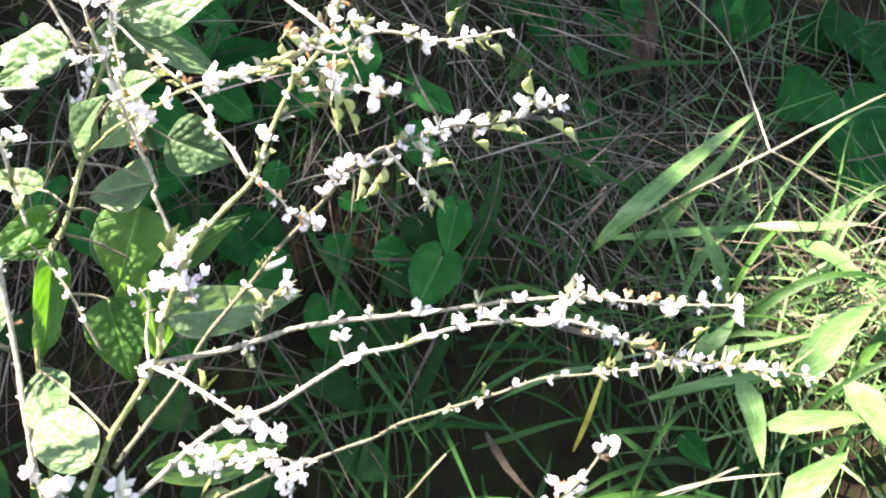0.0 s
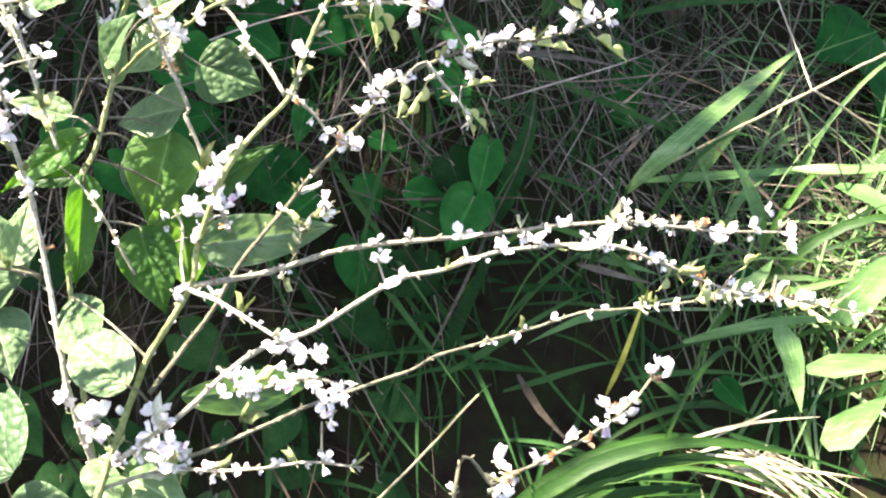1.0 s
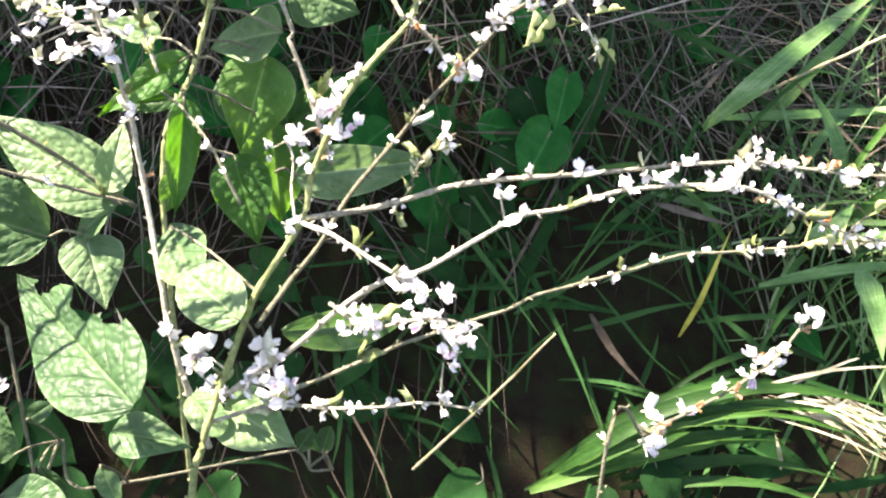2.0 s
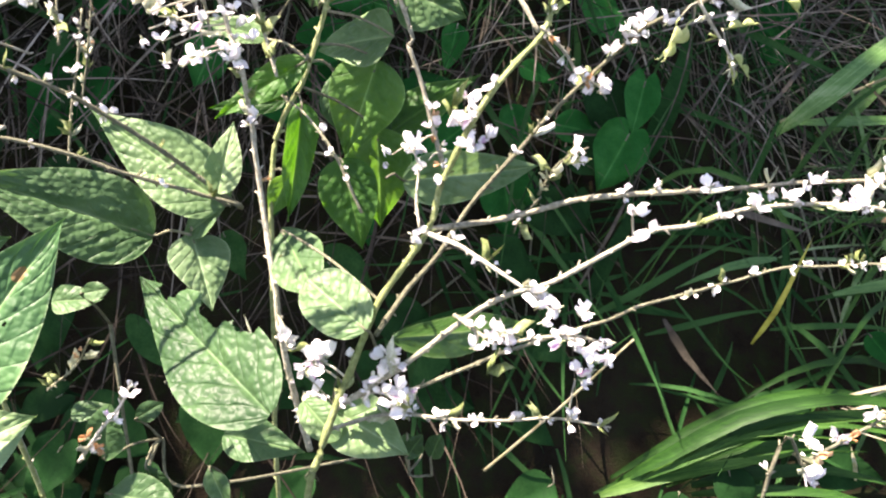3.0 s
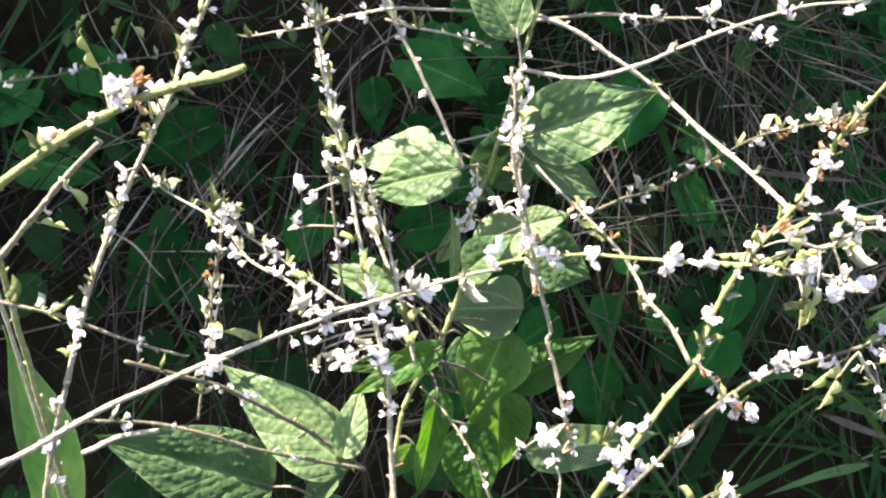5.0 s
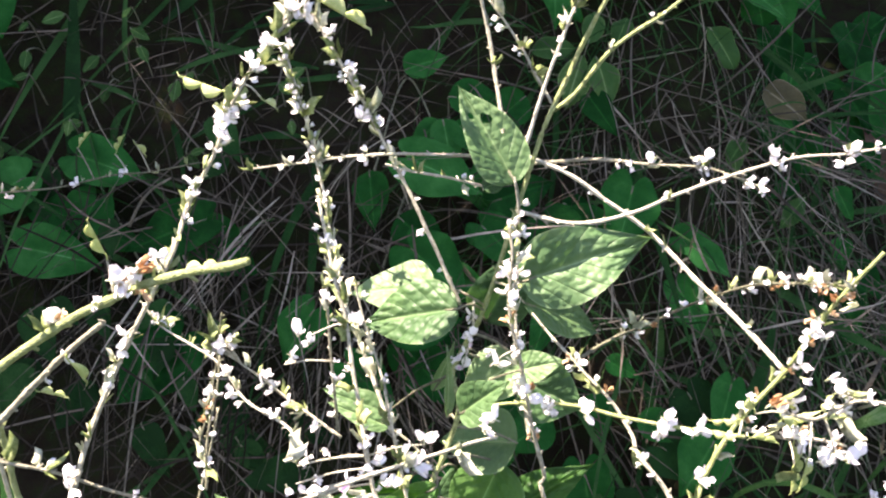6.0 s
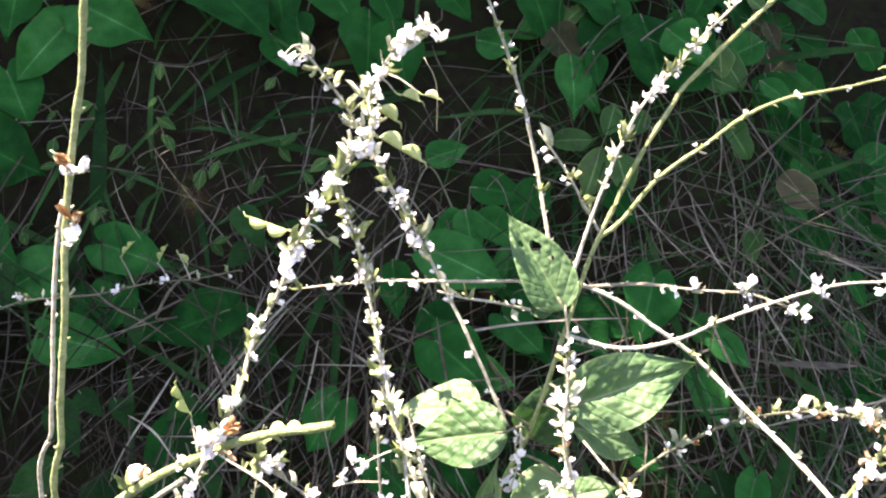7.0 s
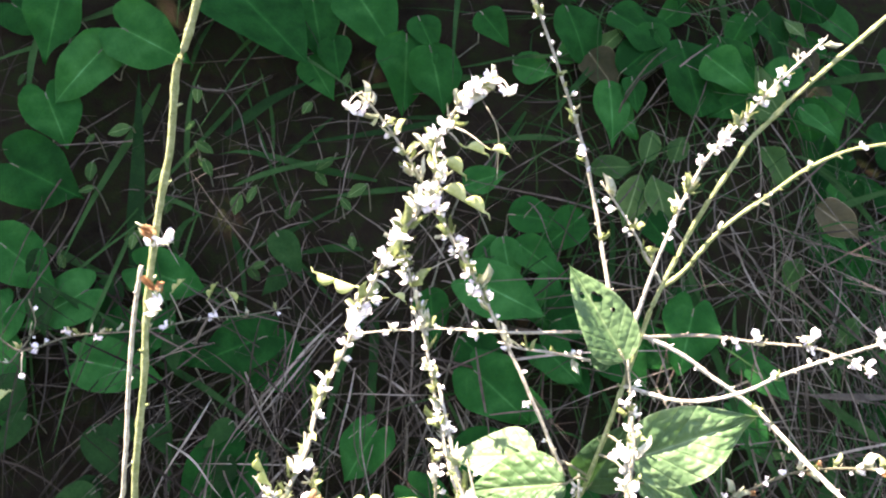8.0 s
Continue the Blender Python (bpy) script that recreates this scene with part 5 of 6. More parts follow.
po1, pc = stem("cut_stem", pole, [(-0.222, 0.045, 0.3), (-0.222, 0.042, 0.60), (-0.212, 0.044, 0.662), (-0.209, 0.05, 0.692), (-0.206, 0.056, 0.72), (-0.203, 0.062, 0.74)], 0.0011, 0.0009, BRANCH, "pale cut stem", 0.03, 72)
bloom(pole, [(-0.185, 0.042, 0.759), (-0.187, 0.042, 0.759), (-0.191, 0.044, 0.758), (-0.193, 0.04, 0.736), (-0.19, 0.04, 0.736)], "ff", 73, 0.85, 0.002, 1)
bloom(pole, [(-0.193, 0.044, 0.762), (-0.19, 0.042, 0.743)], "w", 74, 1.2)
raceme(side, k0, 0.42, 0.66, 0.026, "fbcf", 75)
raceme(side, k0, 0.66, 0.87, 0.015, "fcbcf", 76, 0.95)
raceme(side, k0, 0.86, 1.0, 0.0036, "fcbfcbc", 77, 1.15)
raceme(side, k0, 0.72, 1.0, 0.007, "ccb", 145, 0.9)
raceme(d1o, d1, 0.3, 0.7, 0.014, "fwcb", 78, 0.9)
raceme(d2o, d2, 0.3, 1.0, 0.022, "fwbc", 79, 0.85)
raceme(d3o, d3, 0.1, 0.8, 0.018, "bcf", 110)
raceme(d4o, d4, 0.1, 0.9, 0.016, "bcfb", 111, 0.9)
raceme(d6o, d6, 0.2, 1.0, 0.008, "bcf", 112, 0.9)
raceme(d7o, d7, 0.2, 1.0, 0.006, "fmcw", 113)
raceme(d8o, d8, 0.1, 1.0, 0.007, "wcbw", 114)
raceme(d9o, d9, 0.1, 1.0, 0.005, "bccw", 115, 0.9)
raceme(d10o, d10, 0.1, 1.0, 0.014, "fbc", 116)
raceme(d11o, d11, 0.1, 1.0, 0.006, "bcwf", 117, 0.9)
raceme(d12o, d12, 0.1, 1.0, 0.007, "fbcf", 118)
bloom(side, [(-0.186, 0.020, 0.591), (-0.168, 0.045, 0.627), (-0.197, 0.000, 0.549), (-0.133, 0.100, 0.690), (-0.147, 0.090, 0.682), (-0.132, 0.105, 0.701), (-0.152, 0.050, 0.670), (-0.163, 0.040, 0.640)], "f", 119, 1.0)
bloom(side, [(-0.087, 0.165, 0.774), (-0.083, 0.165, 0.772), (-0.092, 0.165, 0.767), (-0.096, 0.165, 0.759), (-0.1, 0.16, 0.756), (-0.153, 0.185, 0.756), (-0.147, 0.185, 0.753), (-0.106, 0.15, 0.742), (-0.114, 0.14, 0.73), (-0.111, 0.14, 0.727)], "f", 128, 1.1)
bloom(d1o, [(-0.145, 0.012, 0.685), (-0.147, 0.012, 0.693), (-0.148, 0.010, 0.680), (-0.167, 0.010, 0.670)], "ffw", 120, 1.15, 0.004, 2)
bloom(d1o, [(-0.120, -0.018, 0.607), (-0.120, -0.018, 0.603)], "b", 121, 1.3)
pods(side, [((-0.137, 0.115, 0.704), (-0.158, 0.118, 0.712), 2), ((-0.113, 0.165, 0.731), (-0.088, 0.165, 0.714), 2), ((-0.113, 0.165, 0.741), (-0.098, 0.165, 0.730), 1), ((-0.103, 0.168, 0.748), (-0.089, 0.168, 0.742), 1), ((-0.092, 0.155, 0.752), (-0.081, 0.155, 0.748), 1), ((-0.127, 0.120, 0.702), (-0.120, 0.120, 0.696), 1), ((-0.154, 0.020, 0.686), (-0.157, 0.020, 0.701), 2), ((-0.133, 0.020, 0.688), (-0.118, 0.020, 0.690), 2), ((-0.172, 0.010, 0.652), (-0.167, 0.010, 0.639), 1), ((-0.182, 0.015, 0.633), (-0.171, 0.015, 0.629), 2), ((-0.059, -0.010, 0.448), (-0.042, -0.010, 0.448), 2)])
leaf(side, (-0.136, 0.075, 0.448), (-0.206, 0.054, 0.499), 0.48, LEAF, "ovate", (0.5,-0.62,0.42), label="deeply veined leaf half in shade", stalk=(-0.113, 0.062, 0.457), quilt=0.015, veins=9.0, nu=110, nv=54)
leaf(side, (-0.096, 0.070, 0.468), (-0.159, 0.094, 0.510), 0.45, LEAF_PALE, "ovate", (-0.1,-0.6,0.75), label="sunlit pale leaf", stalk=(-0.089, 0.072, 0.466), quilt=0.012, nu=90, nv=44)
leaf(side, (-0.099, 0.070, 0.475), (-0.091, 0.092, 0.502), 0.48, LEAF_PALE, "ovate", (0.2,-0.7,0.5))
leaf(side, (-0.098, 0.070, 0.467), (-0.119, 0.064, 0.455), 0.62, LEAF_PALE, "elliptic")
leaf(side, (-0.114, 0.066, 0.454), (-0.102, 0.039, 0.431), 0.78, LEAF, "ovate", (0.5,-0.8,0.3), fold=0.3, stalk=(-0.112, 0.062, 0.460))
leaf(side, (-0.186, -0.055, 0.461), (-0.135, -0.014, 0.519), 0.50, LEAF_SPOT, "ovate", (0.2,-0.68,0.62), label="big leaf with a brown spot", bites=((0.50,0.36,0.010,0.022),(0.36,0.40,0.010,0.022)), nu=200, nv=90, quilt=0.008)
leaf(side, (-0.199, -0.057, 0.430), (-0.155, -0.043, 0.447), 0.78, LEAF_PALE, "ovate", (-0.1,-0.6,0.75))
leaf(side, (-0.217, -0.001, 0.481), (-0.171, 0.011, 0.494), 0.63, LEAF, "ovate", (0.2,-0.7,0.6))
leaf(side, (-0.055, -0.07, 0.473), (-0.120, -0.002, 0.486), 0.41, LEAF, "ovate", (-0.3,-0.5,0.8), label="ragged leaf eaten along one edge", bites=((0.50,0.0,0.11,0.30),(0.80,0.0,0.07,0.42),(0.34,0.0,0.06,0.16)), quilt=0.013, nu=130, nv=64)
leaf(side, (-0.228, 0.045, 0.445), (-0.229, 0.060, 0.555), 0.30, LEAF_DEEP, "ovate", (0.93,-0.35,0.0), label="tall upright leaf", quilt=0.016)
leaf(side, (-0.178, 0.041, 0.435), (-0.153, 0.039, 0.439), 0.59, LEAF, "ovate")
leaf(side, (-0.175, 0.018, 0.383), (-0.156, 0.021, 0.387), 0.52, LEAF, "ovate")

# a raceme that leans into the sun low down
low = thing("flowering_plant", (0.08, -0.2, -0.15), "low flowering shoot of a wild legume", "plant", "wild legumes on the bank")
_, lo = stem("main_stem", low, [(0.08, -0.2, -0.16), (0.09, -0.17, 0.15), (0.096, -0.125, 0.482), (0.111, -0.115, 0.495), (0.125, -0.105, 0.492), (0.142, -0.095, 0.491), (0.160, -0.085, 0.495), (0.173, -0.075, 0.503)], 0.0011, 0.0006, SHADED, "", 0.007, 91)
raceme(low, lo, 0.55, 1.0, 0.011, "bbcwf", 122)
bloom(low, [(0.170, -0.078, 0.507), (0.175, -0.078, 0.503), (0.138, -0.095, 0.495), (0.152, -0.090, 0.488), (0.127, -0.100, 0.486), (0.153, -0.085, 0.497), (0.158, -0.085, 0.499), (0.164, -0.085, 0.489)], "ffm", 123, 1.08)
bloom(low, [(0.111, -0.115, 0.495), (0.114, -0.115, 0.501)], "wfc", 124, 1.05, 0.005, 2)

# a shaded plant further up the bank
far = thing("flowering_plant", (-0.3, 0.3, 0.28), "shaded legume with sparse flowers and pods", "plant", "wild legumes on the bank")
_, fa = stem("main_stem", far, [(-0.45, 0.3, 0.28), (-0.395, 0.250, 0.568), (-0.360, 0.250, 0.570), (-0.327, 0.250, 0.583), (-0.287, 0.252, 0.588), (-0.253, 0.256, 0.596), (-0.226, 0.256, 0.600), (-0.200, 0.260, 0.605)], 0.0012, 0.0005, SHADED, "", 0.009, 95)
raceme(far, fa, 0.3, 1.0, 0.012, "bccbc", 125, 0.7)
pods(far, [((-0.266, 0.250, 0.616), (-0.256, 0.250, 0.626), 2), ((-0.245, 0.250, 0.613), (-0.237, 0.250, 0.625), 2), ((-0.233, 0.250, 0.622), (-0.227, 0.250, 0.611), 1), ((-0.355, 0.220, 0.509), (-0.333, 0.220, 0.528), 2)])
bloom(far, [(-0.246, 0.250, 0.606), (-0.311, 0.250, 0.581), (-0.330, 0.250, 0.585), (-0.273, 0.250, 0.592), (-0.350, 0.240, 0.571), (-0.349, 0.200, 0.521)], "f", 127, 0.95)
fa2o, fa2 = stem("branch", far, [(-0.43, 0.28, 0.28), (-0.378, 0.230, 0.551), (-0.359, 0.235, 0.573), (-0.344, 0.240, 0.594), (-0.347, 0.245, 0.610)], 0.0009, 0.0005, SHADED, "", 0.007, 96)
raceme(far, fa2, 0.4, 1.0, 0.012, "cbcb", 126, 0.8)


thread = thing("spider_thread", (-0.092, 0.2, 0.754), "fine pale thread hanging from a flower spike", "thread")
bm = bmesh.new()
add_tube(bm, spline([(-0.092, 0.2, 0.754), (-0.086, 0.2, 0.742), (-0.085, 0.2, 0.719)], 0.004), lambda t: 0.00018, 5)
part("strand", bm, CREAM, thread)


# vines with heart-shaped leaves on the shaded bank
def vine(label, spots, shape="heart", mat=None, seed=1, ratio=0.85, hint=(0.05, -0.62, 0.75)):
    """One vine: a runner along the ground and its leaves, each from stalk end to tip with its width over length."""
    rnd = random.Random(seed)
    roots = sorted([Vector(b) for b, _ in spots], key=lambda v: v.x)
    mid = roots[len(roots) // 2]
    ob = thing("vine", (mid.x, mid.y, slope(mid.x, mid.y)), label, "vine")
    down = [Vector((b.x, b.y + 0.02, max(slope(b.x, b.y + 0.02) + 0.006, b.z - 0.035))) for b in roots]
    if 1 < len(down) < 10:
        stem("runner", ob, down, 0.0011, 0.0007, SHADED, "", 0.0, seed, 0.01)
    for b, t in spots:
        h = Vector(hint) + Vector((rnd.uniform(-0.3, 0.3), rnd.uniform(-0.2, 0.2), rnd.uniform(-0.15, 0.15)))
        near = min(down, key=lambda v: (v - Vector(b)).length)
        leaf(ob, b, t, ratio * rnd.uniform(0.8, 1.12), mat or VINE_LEAF, shape, h, stalk=near, nu=20, nv=12, quilt=0.004, fold=rnd.uniform(0.08, 0.4), curl=rnd.uniform(0.0, 0.25), wave=rnd.uniform(0.02, 0.12), veins=5.0, seed=rnd.randrange(999))


vine("twining vine with dark heart-shaped leaves", [((-0.439, 0.615, 0.653), (-0.476, 0.572, 0.615)), ((-0.424, 0.623, 0.670), (-0.359, 0.601, 0.650)), ((-0.336, 0.659, 0.713), (-0.248, 0.595, 0.655)), ((-0.487, 0.586, 0.617), (-0.459, 0.554, 0.578)), ((-0.502, 0.532, 0.569), (-0.436, 0.518, 0.546)), ((-0.487, 0.652, 0.697), (-0.497, 0.610, 0.638))], seed=2)
vine("vine with broad dark leaves", shape="ovate", ratio=0.72, spots=[((-0.232, 0.642, 0.667), (-0.222, 0.609, 0.637)), ((-0.221, 0.677, 0.709), (-0.172, 0.627, 0.663)), ((-0.255, 0.633, 0.649), (-0.227, 0.603, 0.622)), ((-0.142, 0.639, 0.664), (-0.122, 0.595, 0.615)), ((-0.164, 0.647, 0.672), (-0.159, 0.597, 0.617)), ((-0.097, 0.668, 0.691), (-0.069, 0.644, 0.669))], seed=3)
vine("vine with rounded leaves on the bank", [((0.127, 0.666, 0.679), (0.146, 0.623, 0.636)), ((-0.016, 0.686, 0.696), (0.008, 0.644, 0.660)), ((0.026, 0.682, 0.694), (0.079, 0.659, 0.673)), ((0.090, 0.661, 0.675), (0.113, 0.605, 0.624)), ((0.227, 0.692, 0.615), (0.237, 0.665, 0.581)), ((0.165, 0.705, 0.695), (0.218, 0.726, 0.654)), ((0.036, 0.632, 0.649), (0.079, 0.666, 0.679))], "round", seed=4)
vine("low vine with dull green leaflets", [((-0.063, 0.523, 0.550), (-0.006, 0.521, 0.549)), ((-0.071, 0.507, 0.535), (-0.094, 0.482, 0.514)), ((-0.067, 0.507, 0.536), (-0.055, 0.470, 0.502)), ((-0.057, 0.505, 0.534), (-0.008, 0.479, 0.510)), ((-0.103, 0.549, 0.563), (-0.064, 0.563, 0.576)), ((-0.020, 0.441, 0.467), (-0.029, 0.420, 0.447)), ((-0.006, 0.435, 0.460), (0.012, 0.411, 0.439)), ((-0.127, 0.477, 0.499), (-0.119, 0.437, 0.463))], "ovate", seed=5, ratio=0.6)
vine("trifoliate weed with olive leaflets", [((0.056, 0.565, 0.587), (0.067, 0.592, 0.612)), ((0.051, 0.556, 0.580), (0.040, 0.521, 0.549)), ((0.063, 0.556, 0.580), (0.077, 0.525, 0.552)), ((0.081, 0.565, 0.588), (0.092, 0.589, 0.609)), ((0.006, 0.558, 0.582), (0.046, 0.564, 0.587)), ((0.166, 0.594, 0.598), (0.195, 0.582, 0.566))], "elliptic", TREFOIL, 6, 0.62)
vine("vine with broad shaded leaves", [((-0.408, 0.417, 0.445), (-0.342, 0.409, 0.438)), ((-0.498, 0.484, 0.515), (-0.441, 0.456, 0.490)), ((-0.480, 0.450, 0.474), (-0.506, 0.412, 0.441)), ((-0.337, 0.433, 0.450), (-0.312, 0.427, 0.444)), ((-0.405, 0.453, 0.466), (-0.362, 0.440, 0.455)), ((-0.378, 0.436, 0.451), (-0.416, 0.416, 0.433)), ((-0.275, 0.437, 0.452), (-0.215, 0.418, 0.435))], seed=7)
vine("sprawling vine in deep shade", [((-0.086, 0.400, 0.470), (-0.040, 0.372, 0.444)), ((-0.089, 0.352, 0.426), (-0.043, 0.361, 0.434)), ((-0.021, 0.454, 0.487), (0.028, 0.468, 0.501)), ((0.022, 0.443, 0.478), (0.054, 0.413, 0.452)), ((-0.031, 0.437, 0.473), (0.002, 0.414, 0.452)), ((-0.013, 0.344, 0.390), (0.030, 0.310, 0.359)), ((-0.129, 0.336, 0.402), (-0.089, 0.310, 0.378)), ((-0.026, 0.478, 0.510), (-0.035, 0.455, 0.490)), ((-0.092, 0.443, 0.528), (-0.031, 0.424, 0.511))], seed=8)
vine("shade plant with soft blue green leaves", [((0.133, 0.341, 0.386), (0.157, 0.313, 0.358)), ((0.111, 0.310, 0.358), (0.150, 0.296, 0.342)), ((0.081, 0.277, 0.328), (0.120, 0.261, 0.314)), ((0.045, 0.252, 0.306), (0.082, 0.231, 0.287)), ((-0.078, 0.246, 0.301), (-0.045, 0.225, 0.282)), ((0.109, 0.288, 0.329), (0.102, 0.262, 0.305)), ((-0.032, 0.218, 0.276), (0.005, 0.195, 0.255)), ((0.067, 0.212, 0.260), (0.100, 0.194, 0.244))], "heart", BLADE_DARK, 9)
vine("bindweed with smooth round leaves", [((0.672, 0.652, 0.389), (0.745, 0.789, 0.438)), ((0.565, 0.805, 0.443), (0.570, 0.735, 0.418))], "round", seed=10, ratio=0.85)
vine("bindweed with one large heart-shaped leaf", [((0.619, 0.591, 0.376), (0.594, 0.452, 0.326)), ((0.703, 0.651, 0.388), (0.693, 0.576, 0.361))], "heart", seed=34, ratio=1.0, hint=(0.0, -0.8, 0.6))
vine("seedling leaves among the grass", [((0.341, 0.567, 0.378), (0.375, 0.549, 0.345)), ((0.296, 0.477, 0.374), (0.338, 0.479, 0.340)), ((0.328, 0.220, 0.243), (0.346, 0.195, 0.228)), ((0.392, 0.322, 0.272), (0.367, 0.291, 0.265))], "ovate", seed=11, ratio=0.6)
vine("small creeping leaves below the legumes", [((-0.156, 0.000, 0.371), (-0.148, 0.000, 0.405)), ((-0.133, -0.010, 0.378), (-0.123, -0.020, 0.361)), ((-0.136, 0.000, 0.398), (-0.122, 0.000, 0.408)), ((-0.150, -0.020, 0.371), (-0.119, -0.030, 0.377)), ((-0.100, -0.020, 0.388), (-0.093, -0.030, 0.372)), ((-0.158, 0.030, 0.448), (-0.145, 0.030, 0.451)), ((-0.013, 0.020, 0.363), (-0.010, 0.020, 0.344)), ((-0.012, -0.020, 0.391), (-0.005, -0.020, 0.404)), ((-0.001, -0.020, 0.390), (0.003, -0.020, 0.405))], "elliptic", LEAF, 12, 0.65)


def scattered(label, count, area, size, shape, mat, seed, ratio=0.8):
    """A low weed whose leaves lie loosely over a patch of the bank."""
    rnd, spots = random.Random(seed), []
    for _ in range(count):
        x, y = rnd.uniform(area[0], area[1]), rnd.uniform(area[2], area[3])
        b = Vector((x, y, slope(x, y) + rnd.uniform(0.02, 0.07)))
        a, L = rnd.uniform(-2.9, -0.2), size * rnd.uniform(0.6, 1.25)
        spots.append((b, b + Vector((math.cos(a), math.sin(a) * 0.74, math.sin(a) * 0.67)) * L))
    vine(label, spots, shape, mat, seed, ratio)


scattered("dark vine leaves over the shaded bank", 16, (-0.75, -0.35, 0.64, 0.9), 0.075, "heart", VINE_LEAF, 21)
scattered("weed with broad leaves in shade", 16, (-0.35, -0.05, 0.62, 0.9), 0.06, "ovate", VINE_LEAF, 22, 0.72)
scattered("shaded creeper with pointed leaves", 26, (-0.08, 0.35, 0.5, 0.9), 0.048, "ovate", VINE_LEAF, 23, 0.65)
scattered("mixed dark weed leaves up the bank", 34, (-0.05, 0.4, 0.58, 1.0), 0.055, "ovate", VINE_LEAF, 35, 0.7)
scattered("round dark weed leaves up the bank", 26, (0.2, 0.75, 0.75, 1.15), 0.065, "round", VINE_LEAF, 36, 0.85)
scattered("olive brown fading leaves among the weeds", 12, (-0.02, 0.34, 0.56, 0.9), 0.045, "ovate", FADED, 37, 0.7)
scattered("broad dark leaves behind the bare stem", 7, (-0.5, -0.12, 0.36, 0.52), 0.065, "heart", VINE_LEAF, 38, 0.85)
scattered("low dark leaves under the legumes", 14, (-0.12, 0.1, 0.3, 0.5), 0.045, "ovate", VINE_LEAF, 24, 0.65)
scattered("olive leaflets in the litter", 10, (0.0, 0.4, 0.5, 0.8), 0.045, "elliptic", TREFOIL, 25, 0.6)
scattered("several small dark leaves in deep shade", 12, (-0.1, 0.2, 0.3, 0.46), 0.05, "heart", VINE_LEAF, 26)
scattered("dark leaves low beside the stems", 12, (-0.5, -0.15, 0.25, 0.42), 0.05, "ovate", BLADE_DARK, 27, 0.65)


scattered("weed with tiny grey green leaflets", 34, (-0.52, -0.18, 0.48, 0.62), 0.018, "elliptic", TREFOIL, 28, 0.5)
scattered("creeping weed with small pointed leaves", 38, (-0.7, -0.22, 0.3, 0.5), 0.042, "ovate", BLADE_DARK, 29, 0.6)
curled = thing("dead_leaf", (0.439, 0.765, 0.409), "curled brown dead leaf caught in the straw", "leaf")
leaf(curled, (0.466, 0.883, 0.452), (0.421, 0.683, 0.379), 0.26, DEAD, "ovate", (-0.3, -0.8, 0.5), fold=0.7, curl=0.2, wave=0.15, quilt=0.01)

# weed patches added and coloured dark in place of shade on the soil
scattered("creeping weed at the foot of the bank, coloured dark for shade", 46, (-0.12, 0.28, -0.06, 0.2), 0.045, "ovate", BLADE_DARK, 32, 0.65)
scattered("creeping weed at the foot of the bank, coloured dark for shade", 34, (-0.45, -0.12, -0.02, 0.24), 0.045, "heart", BLADE_DARK, 33, 0.8)

# broad grass on the sunny side
def grass_clump(label, blades, mat=None, name="grass_clump"):
    base = Vector(blades[0][0][0])
    ob = thing(name, (base.x, base.y, slope(base.x, base.y)), label, "grass")
    for pts, width in blades:
        bm = bmesh.new()
        ribbon(bm, pts, width)
        part("blade", bm, mat or BLADE, ob)


grass_clump("wide bright green grass blades in sun", [([(0.293, 0.385, 0.324), (0.317, 0.371, 0.361), (0.385, 0.416, 0.389), (0.480, 0.481, 0.417)], 0.020), ([(0.362, 0.431, 0.294), (0.390, 0.424, 0.350), (0.435, 0.446, 0.384), (0.472, 0.474, 0.414)], 0.015), ([(0.413, 0.354, 0.261), (0.395, 0.340, 0.318), (0.390, 0.366, 0.339), (0.378, 0.389, 0.361)], 0.017)])
grass_clump("short lance-shaped bamboo-like leaves", [([(0.482, 0.379, 0.320), (0.497, 0.336, 0.325), (0.519, 0.293, 0.309)], 0.022), ([(0.433, 0.243, 0.271), (0.460, 0.259, 0.297), (0.512, 0.290, 0.308)], 0.030), ([(0.382, 0.245, 0.274), (0.377, 0.203, 0.268), (0.370, 0.164, 0.253)], 0.022), ([(0.386, 0.196, 0.265), (0.422, 0.190, 0.272), (0.480, 0.190, 0.272)], 0.020), ([(0.378, 0.139, 0.243), (0.400, 0.146, 0.256), (0.434, 0.165, 0.262)], 0.026), ([(0.457, 0.218, 0.282), (0.466, 0.188, 0.272), (0.469, 0.148, 0.257)], 0.030), ([(0.363, 0.296, 0.268), (0.379, 0.290, 0.282), (0.398, 0.304, 0.294)], 0.018), ([(0.452, 0.412, 0.322), (0.493, 0.384, 0.332), (0.559, 0.395, 0.326)], 0.012)])
def fanned(blades, seed):
    """Each blade of a clump, made narrower, with a slimmer one lying beside it."""
    rnd, out = random.Random(seed), []
    for pts, width in blades:
        out.append((pts, width * 0.72))
        lean = Vector((rnd.uniform(-0.02, 0.03), rnd.uniform(-0.02, 0.03), rnd.uniform(-0.02, -0.004)))
        out.append(([Vector(p) + lean * (0.3 + 0.7 * k / (len(pts) - 1)) for k, p in enumerate(pts)], width * rnd.uniform(0.25, 0.55)))
    return out


